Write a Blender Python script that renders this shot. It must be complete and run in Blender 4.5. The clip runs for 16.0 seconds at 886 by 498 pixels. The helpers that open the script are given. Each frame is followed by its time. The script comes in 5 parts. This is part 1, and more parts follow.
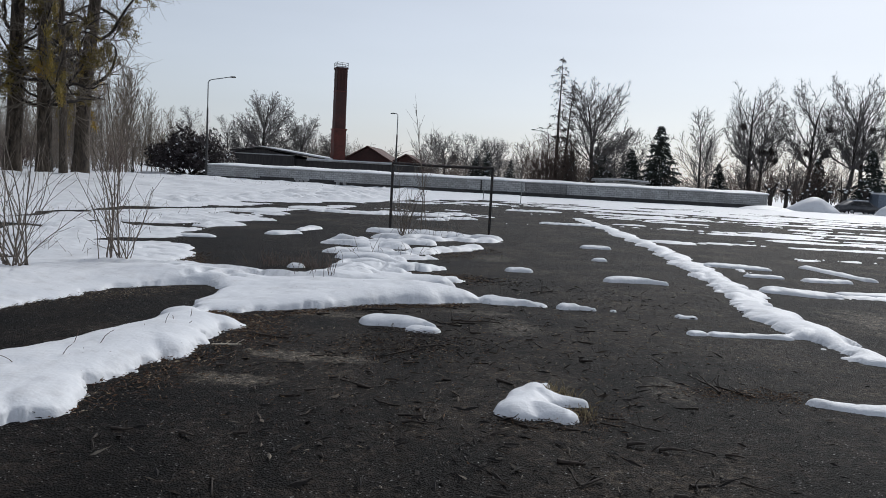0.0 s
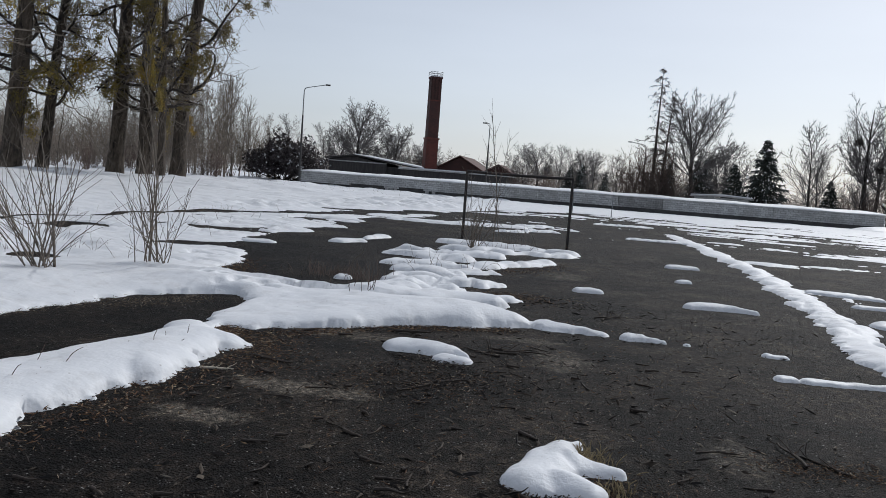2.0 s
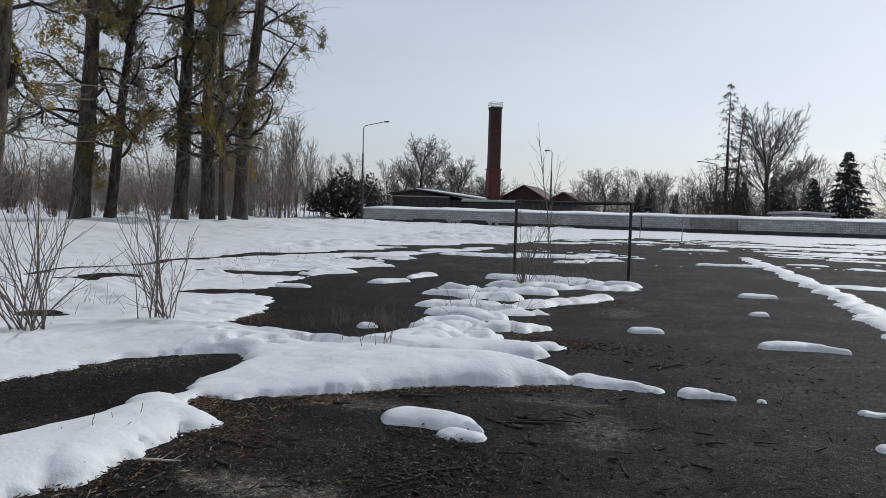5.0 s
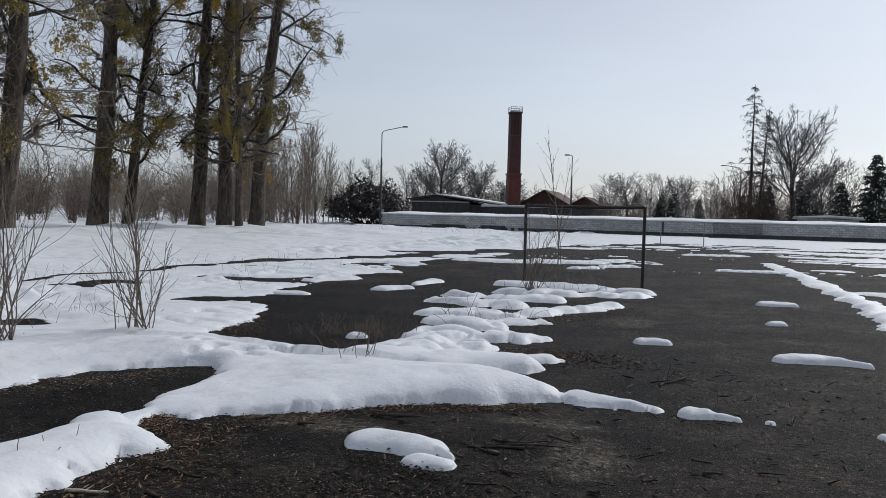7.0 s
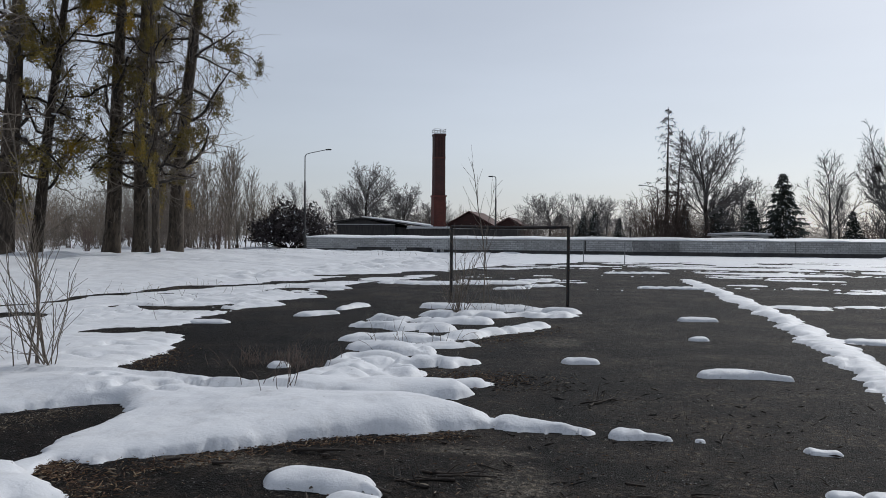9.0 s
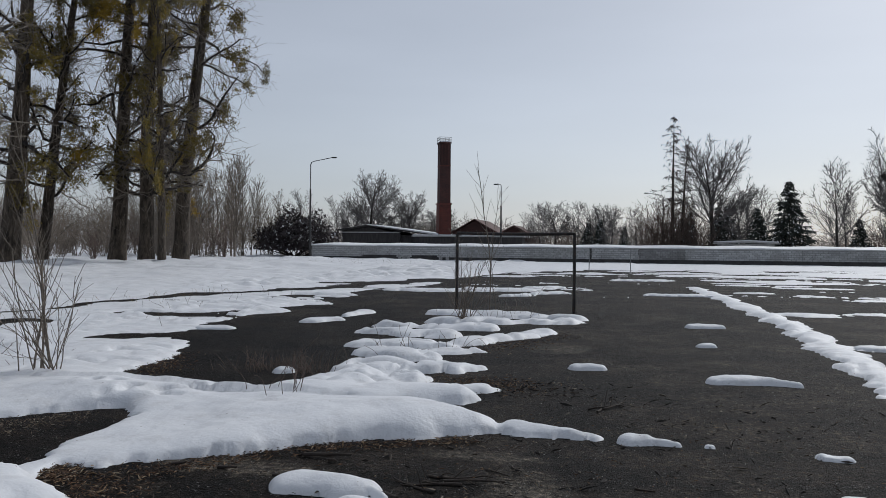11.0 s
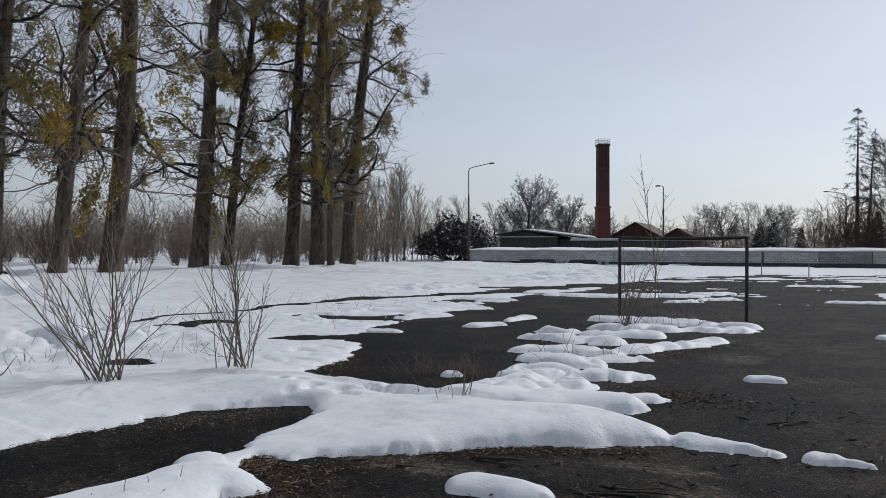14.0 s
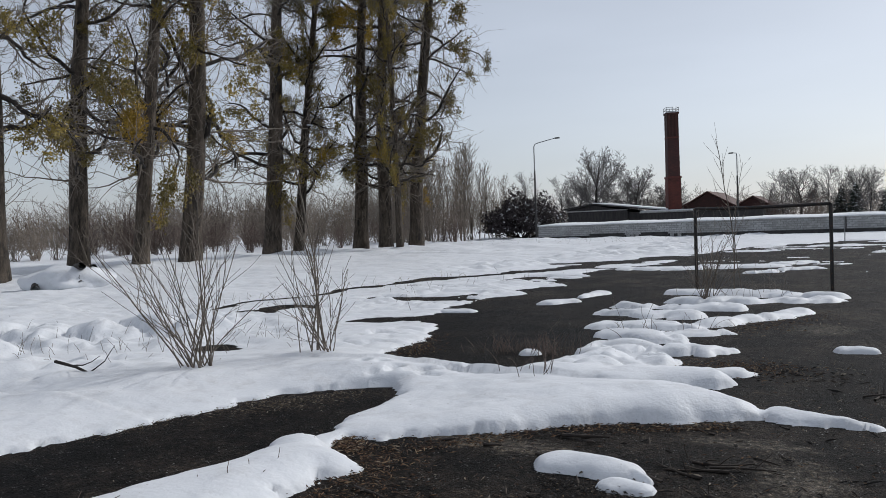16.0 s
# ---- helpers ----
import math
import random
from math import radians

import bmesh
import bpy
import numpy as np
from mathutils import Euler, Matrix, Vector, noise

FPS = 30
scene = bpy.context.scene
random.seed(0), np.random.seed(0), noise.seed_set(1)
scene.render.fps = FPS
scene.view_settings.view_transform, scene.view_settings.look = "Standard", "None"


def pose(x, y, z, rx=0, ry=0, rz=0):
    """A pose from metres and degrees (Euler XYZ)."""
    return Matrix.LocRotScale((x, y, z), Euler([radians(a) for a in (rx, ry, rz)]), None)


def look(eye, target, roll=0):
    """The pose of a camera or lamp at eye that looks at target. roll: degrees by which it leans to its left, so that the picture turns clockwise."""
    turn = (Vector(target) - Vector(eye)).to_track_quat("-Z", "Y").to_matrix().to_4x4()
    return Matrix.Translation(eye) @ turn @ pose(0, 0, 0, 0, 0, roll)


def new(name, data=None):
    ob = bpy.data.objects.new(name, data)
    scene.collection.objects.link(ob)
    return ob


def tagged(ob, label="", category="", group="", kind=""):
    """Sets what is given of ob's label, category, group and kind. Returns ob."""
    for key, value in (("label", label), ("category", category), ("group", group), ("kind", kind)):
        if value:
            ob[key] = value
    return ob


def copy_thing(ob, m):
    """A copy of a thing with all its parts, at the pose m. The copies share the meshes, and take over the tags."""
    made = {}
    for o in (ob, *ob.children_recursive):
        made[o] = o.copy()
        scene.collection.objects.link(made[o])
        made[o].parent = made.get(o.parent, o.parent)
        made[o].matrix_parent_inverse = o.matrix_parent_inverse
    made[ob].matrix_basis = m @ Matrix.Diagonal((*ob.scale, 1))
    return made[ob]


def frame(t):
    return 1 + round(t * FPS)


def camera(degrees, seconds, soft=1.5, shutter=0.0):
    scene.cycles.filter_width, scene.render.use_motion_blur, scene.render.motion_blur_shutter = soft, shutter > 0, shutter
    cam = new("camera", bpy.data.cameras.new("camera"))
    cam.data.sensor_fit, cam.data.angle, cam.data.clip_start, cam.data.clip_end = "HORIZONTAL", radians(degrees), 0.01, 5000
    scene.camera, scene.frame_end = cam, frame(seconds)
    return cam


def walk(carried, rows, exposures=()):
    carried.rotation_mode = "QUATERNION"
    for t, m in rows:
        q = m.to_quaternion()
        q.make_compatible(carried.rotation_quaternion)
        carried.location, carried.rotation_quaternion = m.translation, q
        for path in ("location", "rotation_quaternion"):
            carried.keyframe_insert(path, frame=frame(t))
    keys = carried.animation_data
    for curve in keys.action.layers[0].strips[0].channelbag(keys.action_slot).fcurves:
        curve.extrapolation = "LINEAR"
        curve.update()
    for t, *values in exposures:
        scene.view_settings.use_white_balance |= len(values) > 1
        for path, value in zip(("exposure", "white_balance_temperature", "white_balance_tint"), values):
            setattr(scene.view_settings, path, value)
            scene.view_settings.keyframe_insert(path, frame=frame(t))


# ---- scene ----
cam = camera(60.5, 16.0, soft=0.55)
PATH = [
    (0, (1.757, -2.212, 1.742), (1.604, -0.227, 1.549), 3.1),
    (0.5, (1.949, -1.836, 1.735), (1.694, 0.141, 1.573), 4.2),
    (1, (2.095, -1.56, 1.735), (1.747, 0.403, 1.58), 4.6),
    (1.5, (2.14, -1.24, 1.746), (1.798, 0.723, 1.578), 4.6),
    (2, (2.207, -0.972, 1.727), (1.81, 0.98, 1.546), 4.4),
    (2.5, (2.323, -0.759, 1.748), (1.802, 1.165, 1.586), 3.7),
    (3, (2.385, -0.6, 1.76), (1.8, 1.307, 1.62), 3.2),
    (3.5, (2.401, -0.313, 1.782), (1.826, 1.599, 1.669), 2.6),
    (6, (2.553, 0.825, 1.789), (1.954, 2.73, 1.684), 1.0),
    (6.5, (2.609, 0.988, 1.791), (1.998, 2.89, 1.701), 1.0),
    (7, (2.696, 1.121, 1.776), (2.056, 3.013, 1.681), 1.4),
    (7.5, (2.717, 1.215, 1.778), (2.117, 3.12, 1.672), 0.4),
    (8, (2.695, 1.266, 1.799), (2.176, 3.196, 1.722), 0.0),
    (10.5, (2.622, 1.428, 1.726), (2.183, 3.38, 1.712), 0.6),
    (11, (2.623, 1.391, 1.73), (2.154, 3.336, 1.718), 0.5),
    (11.5, (2.638, 1.381, 1.724), (2.155, 3.321, 1.717), -0.1),
    (12, (2.637, 1.4, 1.72), (2.137, 3.336, 1.708), -0.6),
    (12.5, (2.621, 1.34, 1.727), (2.046, 3.256, 1.711), -0.3),
    (13, (2.598, 1.304, 1.739), (1.916, 3.184, 1.725), 0.3),
    (13.5, (2.578, 1.268, 1.746), (1.802, 3.111, 1.737), 0.5),
    (14, (2.563, 1.25, 1.769), (1.707, 3.058, 1.766), 0.1),
    (14.5, (2.525, 1.219, 1.781), (1.615, 2.999, 1.753), -0.4),
    (15, (2.469, 1.216, 1.775), (1.51, 2.969, 1.699), -1.4),
    (15.5, (2.477, 1.192, 1.796), (1.484, 2.927, 1.722), -2.1),
    (16, (2.486, 1.172, 1.795), (1.474, 2.897, 1.739), -2.1),
]
walk(cam, [(t, look(eye, target, roll)) for t, eye, target, roll in PATH],
     exposures=[(0, -0.44, 6250, 9), (3.5, -0.42, 6250, 9), (6, -0.44, 6250, 9), (8, -0.47, 6250, 9), (10.5, -0.67, 6250, 9), (11.2, -0.65, 6250, 9), (12, -0.58, 6250, 9), (13, -0.53, 6250, 9), (14, -0.48, 6250, 9), (16, -0.4, 6300, 9)])

# ---- sky and sun ----
SUN_EL, SUN_AZ = 38.0, 27.0  # degrees above the horizon, and clockwise from +y
world = bpy.data.worlds.new("sky")
scene.world = world
world.use_nodes = True
wn, wl = world.node_tree.nodes, world.node_tree.links
wn.clear()
sky = wn.new("ShaderNodeTexSky")
sky.sky_type = "NISHITA"
sky.sun_disc = False
sky.sun_elevation, sky.sun_rotation = radians(SUN_EL), radians(SUN_AZ)
sky.air_density, sky.dust_density, sky.ozone_density = 1.0, 1.2, 2.5
pale = wn.new("ShaderNodeHueSaturation")
pale.inputs["Saturation"].default_value = 0.5
sky_bg = wn.new("ShaderNodeBackground")
sky_bg.inputs["Strength"].default_value = 0.08
sky_out = wn.new("ShaderNodeOutputWorld")
wl.new(sky.outputs[0], pale.inputs["Color"])
haze_bg = wn.new("ShaderNodeBackground")  # thin even high cloud over the clear sky
haze_bg.inputs["Color"].default_value, haze_bg.inputs["Strength"].default_value = (0.865, 0.9, 1.0, 1), 0.36
sky_co = wn.new("ShaderNodeTexCoord")
sky_map = wn.new("ShaderNodeMapping")
sky_map.inputs["Scale"].default_value = (1.0, 1.0, 5.0)
streak = wn.new("ShaderNodeTexNoise")
streak.inputs["Scale"].default_value, streak.inputs["Detail"].default_value = 1.6, 6.0
streak_ramp = wn.new("ShaderNodeMapRange")
streak_ramp.inputs["To Min"].default_value, streak_ramp.inputs["To Max"].default_value = 0.25, 0.48
wl.new(sky_co.outputs["Generated"], sky_map.inputs["Vector"])
wl.new(sky_map.outputs[0], streak.inputs["Vector"])
wl.new(streak.outputs["Fac"], streak_ramp.inputs["Value"])
wl.new(streak_ramp.outputs[0], haze_bg.inputs["Strength"])
both = wn.new("ShaderNodeAddShader")
wl.new(pale.outputs[0], sky_bg.inputs["Color"])
wl.new(sky_bg.outputs[0], both.inputs[0])
wl.new(haze_bg.outputs[0], both.inputs[1])
wl.new(both.outputs[0], sky_out.inputs[0])
sun_data = bpy.data.lights.new("sun", "SUN")
sun_data.energy, sun_data.angle, sun_data.color = 2.9, radians(1.0), (1.0, 0.965, 0.92)
sun = new("sun", sun_data)
sun.matrix_world = look((0, 0, 60), (-60 * math.sin(radians(SUN_AZ)) / math.tan(radians(SUN_EL)),
                                     -60 * math.cos(radians(SUN_AZ)) / math.tan(radians(SUN_EL)), 0))


# ---- materials ----
def node_mat(name, rough=0.8, metal=0.0):
    m = bpy.data.materials.new(name)
    m.use_nodes = True
    b = m.node_tree.nodes["Principled BSDF"]
    b.inputs["Roughness"].default_value, b.inputs["Metallic"].default_value = rough, metal
    return m, m.node_tree.nodes, m.node_tree.links, b


def place_coords(nodes, links, local, stretch=(1, 1, 1)):
    if local:
        out = nodes.new("ShaderNodeTexCoord").outputs["Object"]
    else:
        out = nodes.new("ShaderNodeNewGeometry").outputs["Position"]
    mp = nodes.new("ShaderNodeMapping")
    mp.inputs["Scale"].default_value = stretch
    links.new(out, mp.inputs["Vector"])
    return mp.outputs[0]


def noise_node(nodes, links, coords, scale, detail=4.0, rough=0.6):
    n = nodes.new("ShaderNodeTexNoise")
    n.inputs["Scale"].default_value, n.inputs["Detail"].default_value, n.inputs["Roughness"].default_value = scale, detail, rough
    links.new(coords, n.inputs["Vector"])
    return n.outputs["Fac"]


def ramp_node(nodes, links, fac, stops):
    r = nodes.new("ShaderNodeValToRGB")
    e = r.color_ramp.elements
    while len(e) < len(stops):
        e.new(0.5)
    for el, (p, c) in zip(e, stops):
        el.position = p
        el.color = (*c, 1) if len(c) == 3 else c
    links.new(fac, r.inputs[0])
    return r.outputs[0]


def mix_node(nodes, links, fac, a, b, mode="MIX"):
    n = nodes.new("ShaderNodeMix")
    n.data_type, n.blend_type = "RGBA", mode
    for value, socket in ((fac, n.inputs[0]), (a, n.inputs[6]), (b, n.inputs[7])):
        if isinstance(value, (int, float)):
            socket.default_value = value
        elif isinstance(value, tuple):
            socket.default_value = (*value, 1)
        else:
            links.new(value, socket)
    return n.outputs[2]


def bump_node(nodes, links, b, height, strength, distance):
    n = nodes.new("ShaderNodeBump")
    n.inputs["Strength"].default_value, n.inputs["Distance"].default_value = strength, distance
    links.new(height, n.inputs["Height"])
    links.new(n.outputs[0], b.inputs["Normal"])


def surface(name, dark, light, scale, rough=0.8, metal=0.0, bump=0.3, depth=0.02, local=True, stretch=(1, 1, 1), worn=None, vary=0.0):
    """A weathered surface: two scales of noise between two colours, worn spots in a third, relief."""
    m, n, l, b = node_mat(name, rough, metal)
    co = place_coords(n, l, local, stretch)
    big, fine = noise_node(n, l, co, scale), noise_node(n, l, co, scale * 9)
    col = mix_node(n, l, ramp_node(n, l, big, [(0.3, (0, 0, 0)), (0.7, (1, 1, 1))]), dark, light)
    grain = ramp_node(n, l, fine, [(0.3, (0.7, 0.7, 0.7)), (0.7, (1.2, 1.2, 1.2))])
    col = mix_node(n, l, 1.0, col, grain, "MULTIPLY")
    if worn:
        spots = ramp_node(n, l, noise_node(n, l, co, scale * 2.7, 6), [(0.56, (0, 0, 0)), (0.66, (1, 1, 1))])
        col = mix_node(n, l, spots, col, worn)
    if vary:
        info = n.new("ShaderNodeObjectInfo")
        tone = ramp_node(n, l, info.outputs["Random"], [(0.0, (1 - vary,) * 3), (1.0, (1 + vary,) * 3)])
        col = mix_node(n, l, 1.0, col, tone, "MULTIPLY")
    l.new(col, b.inputs["Base Color"])
    bump_node(n, l, b, fine, bump, depth)
    return m


def spot_node(nodes, links, coords, x, y, wide, deep, ragged, amount):
    """Distance from a spot on the ground in its own radii, its rim torn by a noise."""
    out = coords
    for operation, value in (("SUBTRACT", (x, y, 0)), ("DIVIDE", (wide, deep, 1)), ("LENGTH", None)):
        v = nodes.new("ShaderNodeVectorMath")
        v.operation = operation
        links.new(out, v.inputs[0])
        if value:
            v.inputs[1].default_value = value
        out = v.outputs["Value" if operation == "LENGTH" else "Vector"]
    tear = nodes.new("ShaderNodeMath")
    tear.operation = "MULTIPLY_ADD"
    tear.inputs[1].default_value = amount
    links.new(ragged, tear.inputs[0])
    links.new(out, tear.inputs[2])
    centre = nodes.new("ShaderNodeMath")
    centre.operation = "SUBTRACT"
    centre.inputs[1].default_value = amount * 0.45
    links.new(tear.outputs[0], centre.inputs[0])
    return centre.outputs[0]


def asphalt_mat():
    m, n, l, b = node_mat("asphalt", 0.7)
    co = place_coords(n, l, False)
    broad, mid, fine = noise_node(n, l, co, 0.35, 5), noise_node(n, l, co, 1.6, 7, 0.65), noise_node(n, l, co, 55, 3)
    col = mix_node(n, l, ramp_node(n, l, broad, [(0.35, (0, 0, 0)), (0.68, (1, 1, 1))]), (0.006, 0.0054, 0.0053), (0.0262, 0.0218, 0.0183))
    damp = ramp_node(n, l, mid, [(0.4, (0.5, 0.5, 0.52)), (0.6, (1.5, 1.42, 1.32))])
    col = mix_node(n, l, 1.0, col, damp, "MULTIPLY")
    soil = ramp_node(n, l, noise_node(n, l, co, 0.7, 7, 0.68), [(0.5, (0, 0, 0)), (0.66, (0.75, 0.75, 0.75))])
    col = mix_node(n, l, soil, col, (0.048, 0.039, 0.031))
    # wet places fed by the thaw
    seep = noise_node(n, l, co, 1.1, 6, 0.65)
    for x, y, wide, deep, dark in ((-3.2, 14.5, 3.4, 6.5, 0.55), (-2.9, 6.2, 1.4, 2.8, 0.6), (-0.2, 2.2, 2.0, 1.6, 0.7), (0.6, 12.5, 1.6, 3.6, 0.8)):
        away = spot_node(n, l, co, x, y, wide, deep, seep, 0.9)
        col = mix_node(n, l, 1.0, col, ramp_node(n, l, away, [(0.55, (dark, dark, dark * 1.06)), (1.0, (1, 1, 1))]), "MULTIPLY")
    # dried silt left where meltwater stood
    torn = noise_node(n, l, co, 3.1, 6, 0.7)
    for x, y, wide, deep, most in ((0.0, 4.6, 0.75, 0.26, 0.95), (-0.4, 3.7, 0.5, 0.22, 0.8), (-0.35, 6.75, 1.0, 0.3, 0.6), (1.95, 6.7, 0.4, 0.65, 0.55), (3.25, 4.35, 0.3, 0.5, 0.45),
                                   (1.5, 7.5, 0.7, 0.2, 0.5), (7.4, 8.8, 1.2, 1.4, 0.7), (-5.0, 12.2, 0.5, 0.4, 0.6), (1.6, 14.2, 0.6, 0.8, 0.4)):
        away = spot_node(n, l, co, x, y, wide, deep, torn, 1.8)
        patch = ramp_node(n, l, away, [(0.5, (most,) * 3), (1.0, (0, 0, 0))])
        col = mix_node(n, l, patch, col, (0.13, 0.115, 0.096))
    clods = ramp_node(n, l, noise_node(n, l, co, 7.5, 5, 0.7), [(0.36, (0.45, 0.45, 0.45)), (0.5, (1.0, 1.0, 1.0)), (0.64, (1.75, 1.7, 1.6))])
    col = mix_node(n, l, 1.0, col, clods, "MULTIPLY")
    vor = n.new("ShaderNodeTexVoronoi")
    vor.inputs["Scale"].default_value = 75
    l.new(co, vor.inputs["Vector"])
    stones = ramp_node(n, l, vor.outputs["Distance"], [(0.0, (1.7, 1.7, 1.7)), (0.3, (1.1, 1.1, 1.1)), (0.6, (0.6, 0.6, 0.6))])
    col = mix_node(n, l, 1.0, col, stones, "MULTIPLY")
    grit = ramp_node(n, l, noise_node(n, l, co, 19, 6, 0.75), [(0.38, (0.3, 0.3, 0.3)), (0.52, (1.0, 1.0, 1.0)), (0.64, (2.7, 2.6, 2.5))])
    col = mix_node(n, l, 1.0, col, grit, "MULTIPLY")
    # pale stones with their glint painted in, two sizes; the last is dark crumbs
    for scale, edge, tint, spread, least in ((11, 0.06, (0.3, 0.3, 0.285), 2.3, 0.5), (31, 0.14, (0.17, 0.166, 0.16), 6.5, 0.46), (15, 0.1, (0.012, 0.009, 0.007), 2.6, 0.42)):
        specks = n.new("ShaderNodeTexVoronoi")
        specks.inputs["Scale"].default_value = scale
        l.new(co, specks.inputs["Vector"])
        dots = ramp_node(n, l, specks.outputs["Distance"], [(edge, (1, 1, 1)), (edge * 1.5, (0, 0, 0))])
        few = ramp_node(n, l, noise_node(n, l, co, spread, 3), [(least, (0, 0, 0)), (least + 0.1, (1, 1, 1))])
        col = mix_node(n, l, mix_node(n, l, 1.0, dots, few, "MULTIPLY"), col, tint)
    l.new(col, b.inputs["Base Color"])
    b.inputs["Specular IOR Level"].default_value = 0.07
    add = n.new("ShaderNodeMath")
    l.new(fine, add.inputs[0])
    l.new(vor.outputs["Distance"], add.inputs[1])
    bump_node(n, l, b, add.outputs[0], 0.8, 0.014)
    return m


def snow_mat(name="snow"):
    m, n, l, b = node_mat(name, 0.55)
    co = place_coords(n, l, False)
    soft, crust = noise_node(n, l, co, 1.3, 5), noise_node(n, l, co, 26, 4)
    melt = noise_node(n, l, co, 6.5, 5, 0.6)
    col = mix_node(n, l, soft, (0.6, 0.62, 0.652), (0.74, 0.75, 0.765))
    # greyer patches: shading of the snow's relief put into its colour
    grey = ramp_node(n, l, noise_node(n, l, co, 3.2, 6, 0.7), [(0.5, (1, 1, 1)), (0.72, (0.82, 0.81, 0.8))])
    col = mix_node(n, l, 1.0, col, grey, "MULTIPLY")
    crumbs = n.new("ShaderNodeTexVoronoi")
    crumbs.inputs["Scale"].default_value = 17
    l.new(co, crumbs.inputs["Vector"])
    bits = ramp_node(n, l, crumbs.outputs["Distance"], [(0.05, (0.6, 0.6, 0.6)), (0.09, (0, 0, 0))])
    some = ramp_node(n, l, noise_node(n, l, co, 0.9, 4), [(0.5, (0, 0, 0)), (0.62, (1, 1, 1))])
    col = mix_node(n, l, mix_node(n, l, 1.0, bits, some, "MULTIPLY"), col, (0.14, 0.11, 0.08))
    specks = n.new("ShaderNodeTexVoronoi")
    specks.inputs["Scale"].default_value = 5
    l.new(co, specks.inputs["Vector"])
    dots = ramp_node(n, l, specks.outputs["Distance"], [(0.03, (0.55, 0.55, 0.55)), (0.06, (0, 0, 0))])
    col = mix_node(n, l, dots, col, (0.12, 0.09, 0.06))
    l.new(col, b.inputs["Base Color"])
    b.inputs["Specular IOR Level"].default_value = 0.3
    add = n.new("ShaderNodeMath")
    add.operation = "MULTIPLY_ADD"
    add.inputs[1].default_value = 3.0
    l.new(soft, add.inputs[0])
    fine = n.new("ShaderNodeMath")
    fine.operation = "MULTIPLY"
    fine.inputs[1].default_value = 0.45
    l.new(crust, fine.inputs[0])
    l.new(fine.outputs[0], add.inputs[2])
    more = n.new("ShaderNodeMath")
    more.operation = "MULTIPLY_ADD"
    more.inputs[1].default_value = 1.1
    l.new(melt, more.inputs[0])
    l.new(add.outputs[0], more.inputs[2])
    bump_node(n, l, b, more.outputs[0], 0.36, 0.02)
    return m


def block_mat(name, c1, c2, mortar, width, height, stain):
    """Masonry laid in courses, seen from too far to pick blocks apart."""
    m, n, l, b = node_mat(name, 0.85)
    geo = n.new("ShaderNodeTexCoord").outputs["Object"]
    sep, com = n.new("ShaderNodeSeparateXYZ"), n.new("ShaderNodeCombineXYZ")
    l.new(geo, sep.inputs[0])
    add = n.new("ShaderNodeMath")
    l.new(sep.outputs["X"], add.inputs[0])
    l.new(sep.outputs["Y"], add.inputs[1])
    l.new(add.outputs[0], com.inputs["X"])
    l.new(sep.outputs["Z"], com.inputs["Y"])
    br = n.new("ShaderNodeTexBrick")
    br.inputs["Scale"].default_value, br.inputs["Mortar Size"].default_value = 1.0, height * 0.07
    br.inputs["Brick Width"].default_value, br.inputs["Row Height"].default_value = width, height
    for key, c in (("Color1", c1), ("Color2", c2), ("Mortar", mortar)):
        br.inputs[key].default_value = (*c, 1)
    l.new(com.outputs[0], br.inputs["Vector"])
    grime = ramp_node(n, l, noise_node(n, l, geo, 0.5, 7, 0.7), [(0.38, (0, 0, 0)), (0.75, (0.85, 0.85, 0.85))])
    col = mix_node(n, l, grime, br.outputs["Color"], stain)
    fine = ramp_node(n, l, noise_node(n, l, geo, 6, 5), [(0.3, (0.75, 0.75, 0.75)), (0.7, (1.1, 1.1, 1.1))])
    col = mix_node(n, l, 1.0, col, fine, "MULTIPLY")
    info = n.new("ShaderNodeObjectInfo")
    tone = ramp_node(n, l, info.outputs["Random"], [(0.0, (0.72, 0.71, 0.68)), (1.0, (1.1, 1.1, 1.1))])
    col = mix_node(n, l, 1.0, col, tone, "MULTIPLY")
    l.new(col, b.inputs["Base Color"])
    bump_node(n, l, b, br.outputs["Fac"], -0.6, 0.015)
    return m


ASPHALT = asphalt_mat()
SNOW = snow_mat()
BLOCKS = block_mat("grey_white_blocks", (0.54, 0.55, 0.56), (0.36, 0.37, 0.38), (0.16, 0.16, 0.16), 0.46, 0.2, (0.25, 0.25, 0.24))
OLD_BLOCKS = block_mat("weathered_blocks", (0.3, 0.3, 0.3), (0.2, 0.2, 0.2), (0.1, 0.1, 0.1), 0.46, 0.2, (0.1, 0.1, 0.095))
RED_BRICK = block_mat("red_brick", (0.19, 0.042, 0.03), (0.13, 0.03, 0.023), (0.085, 0.04, 0.03), 0.27, 0.085, (0.035, 0.017, 0.015))
DARK_WOOD = surface("dark_boards", (0.025, 0.024, 0.026), (0.06, 0.055, 0.052), 1.2, 0.85, stretch=(4, 4, 0.5))
# darkened brick: soot on the chimney, painted-in shade on the house walls
SOOT_SHADE_BRICK = block_mat("soot_shade_brick", (0.085, 0.027, 0.022), (0.055, 0.02, 0.017), (0.045, 0.024, 0.02), 0.27, 0.085, (0.02, 0.012, 0.012))
RED_TILES = surface("red_roof_tiles", (0.05, 0.02, 0.016), (0.095, 0.034, 0.025), 2.5, 0.8, bump=0.5)
CONCRETE = surface("grey_concrete", (0.3, 0.3, 0.3), (0.42, 0.42, 0.41), 2.0, 0.85, worn=(0.22, 0.21, 0.2))
FOUNDATION = surface("dark_foundation", (0.03, 0.03, 0.032), (0.07, 0.068, 0.066), 1.5, 0.9)
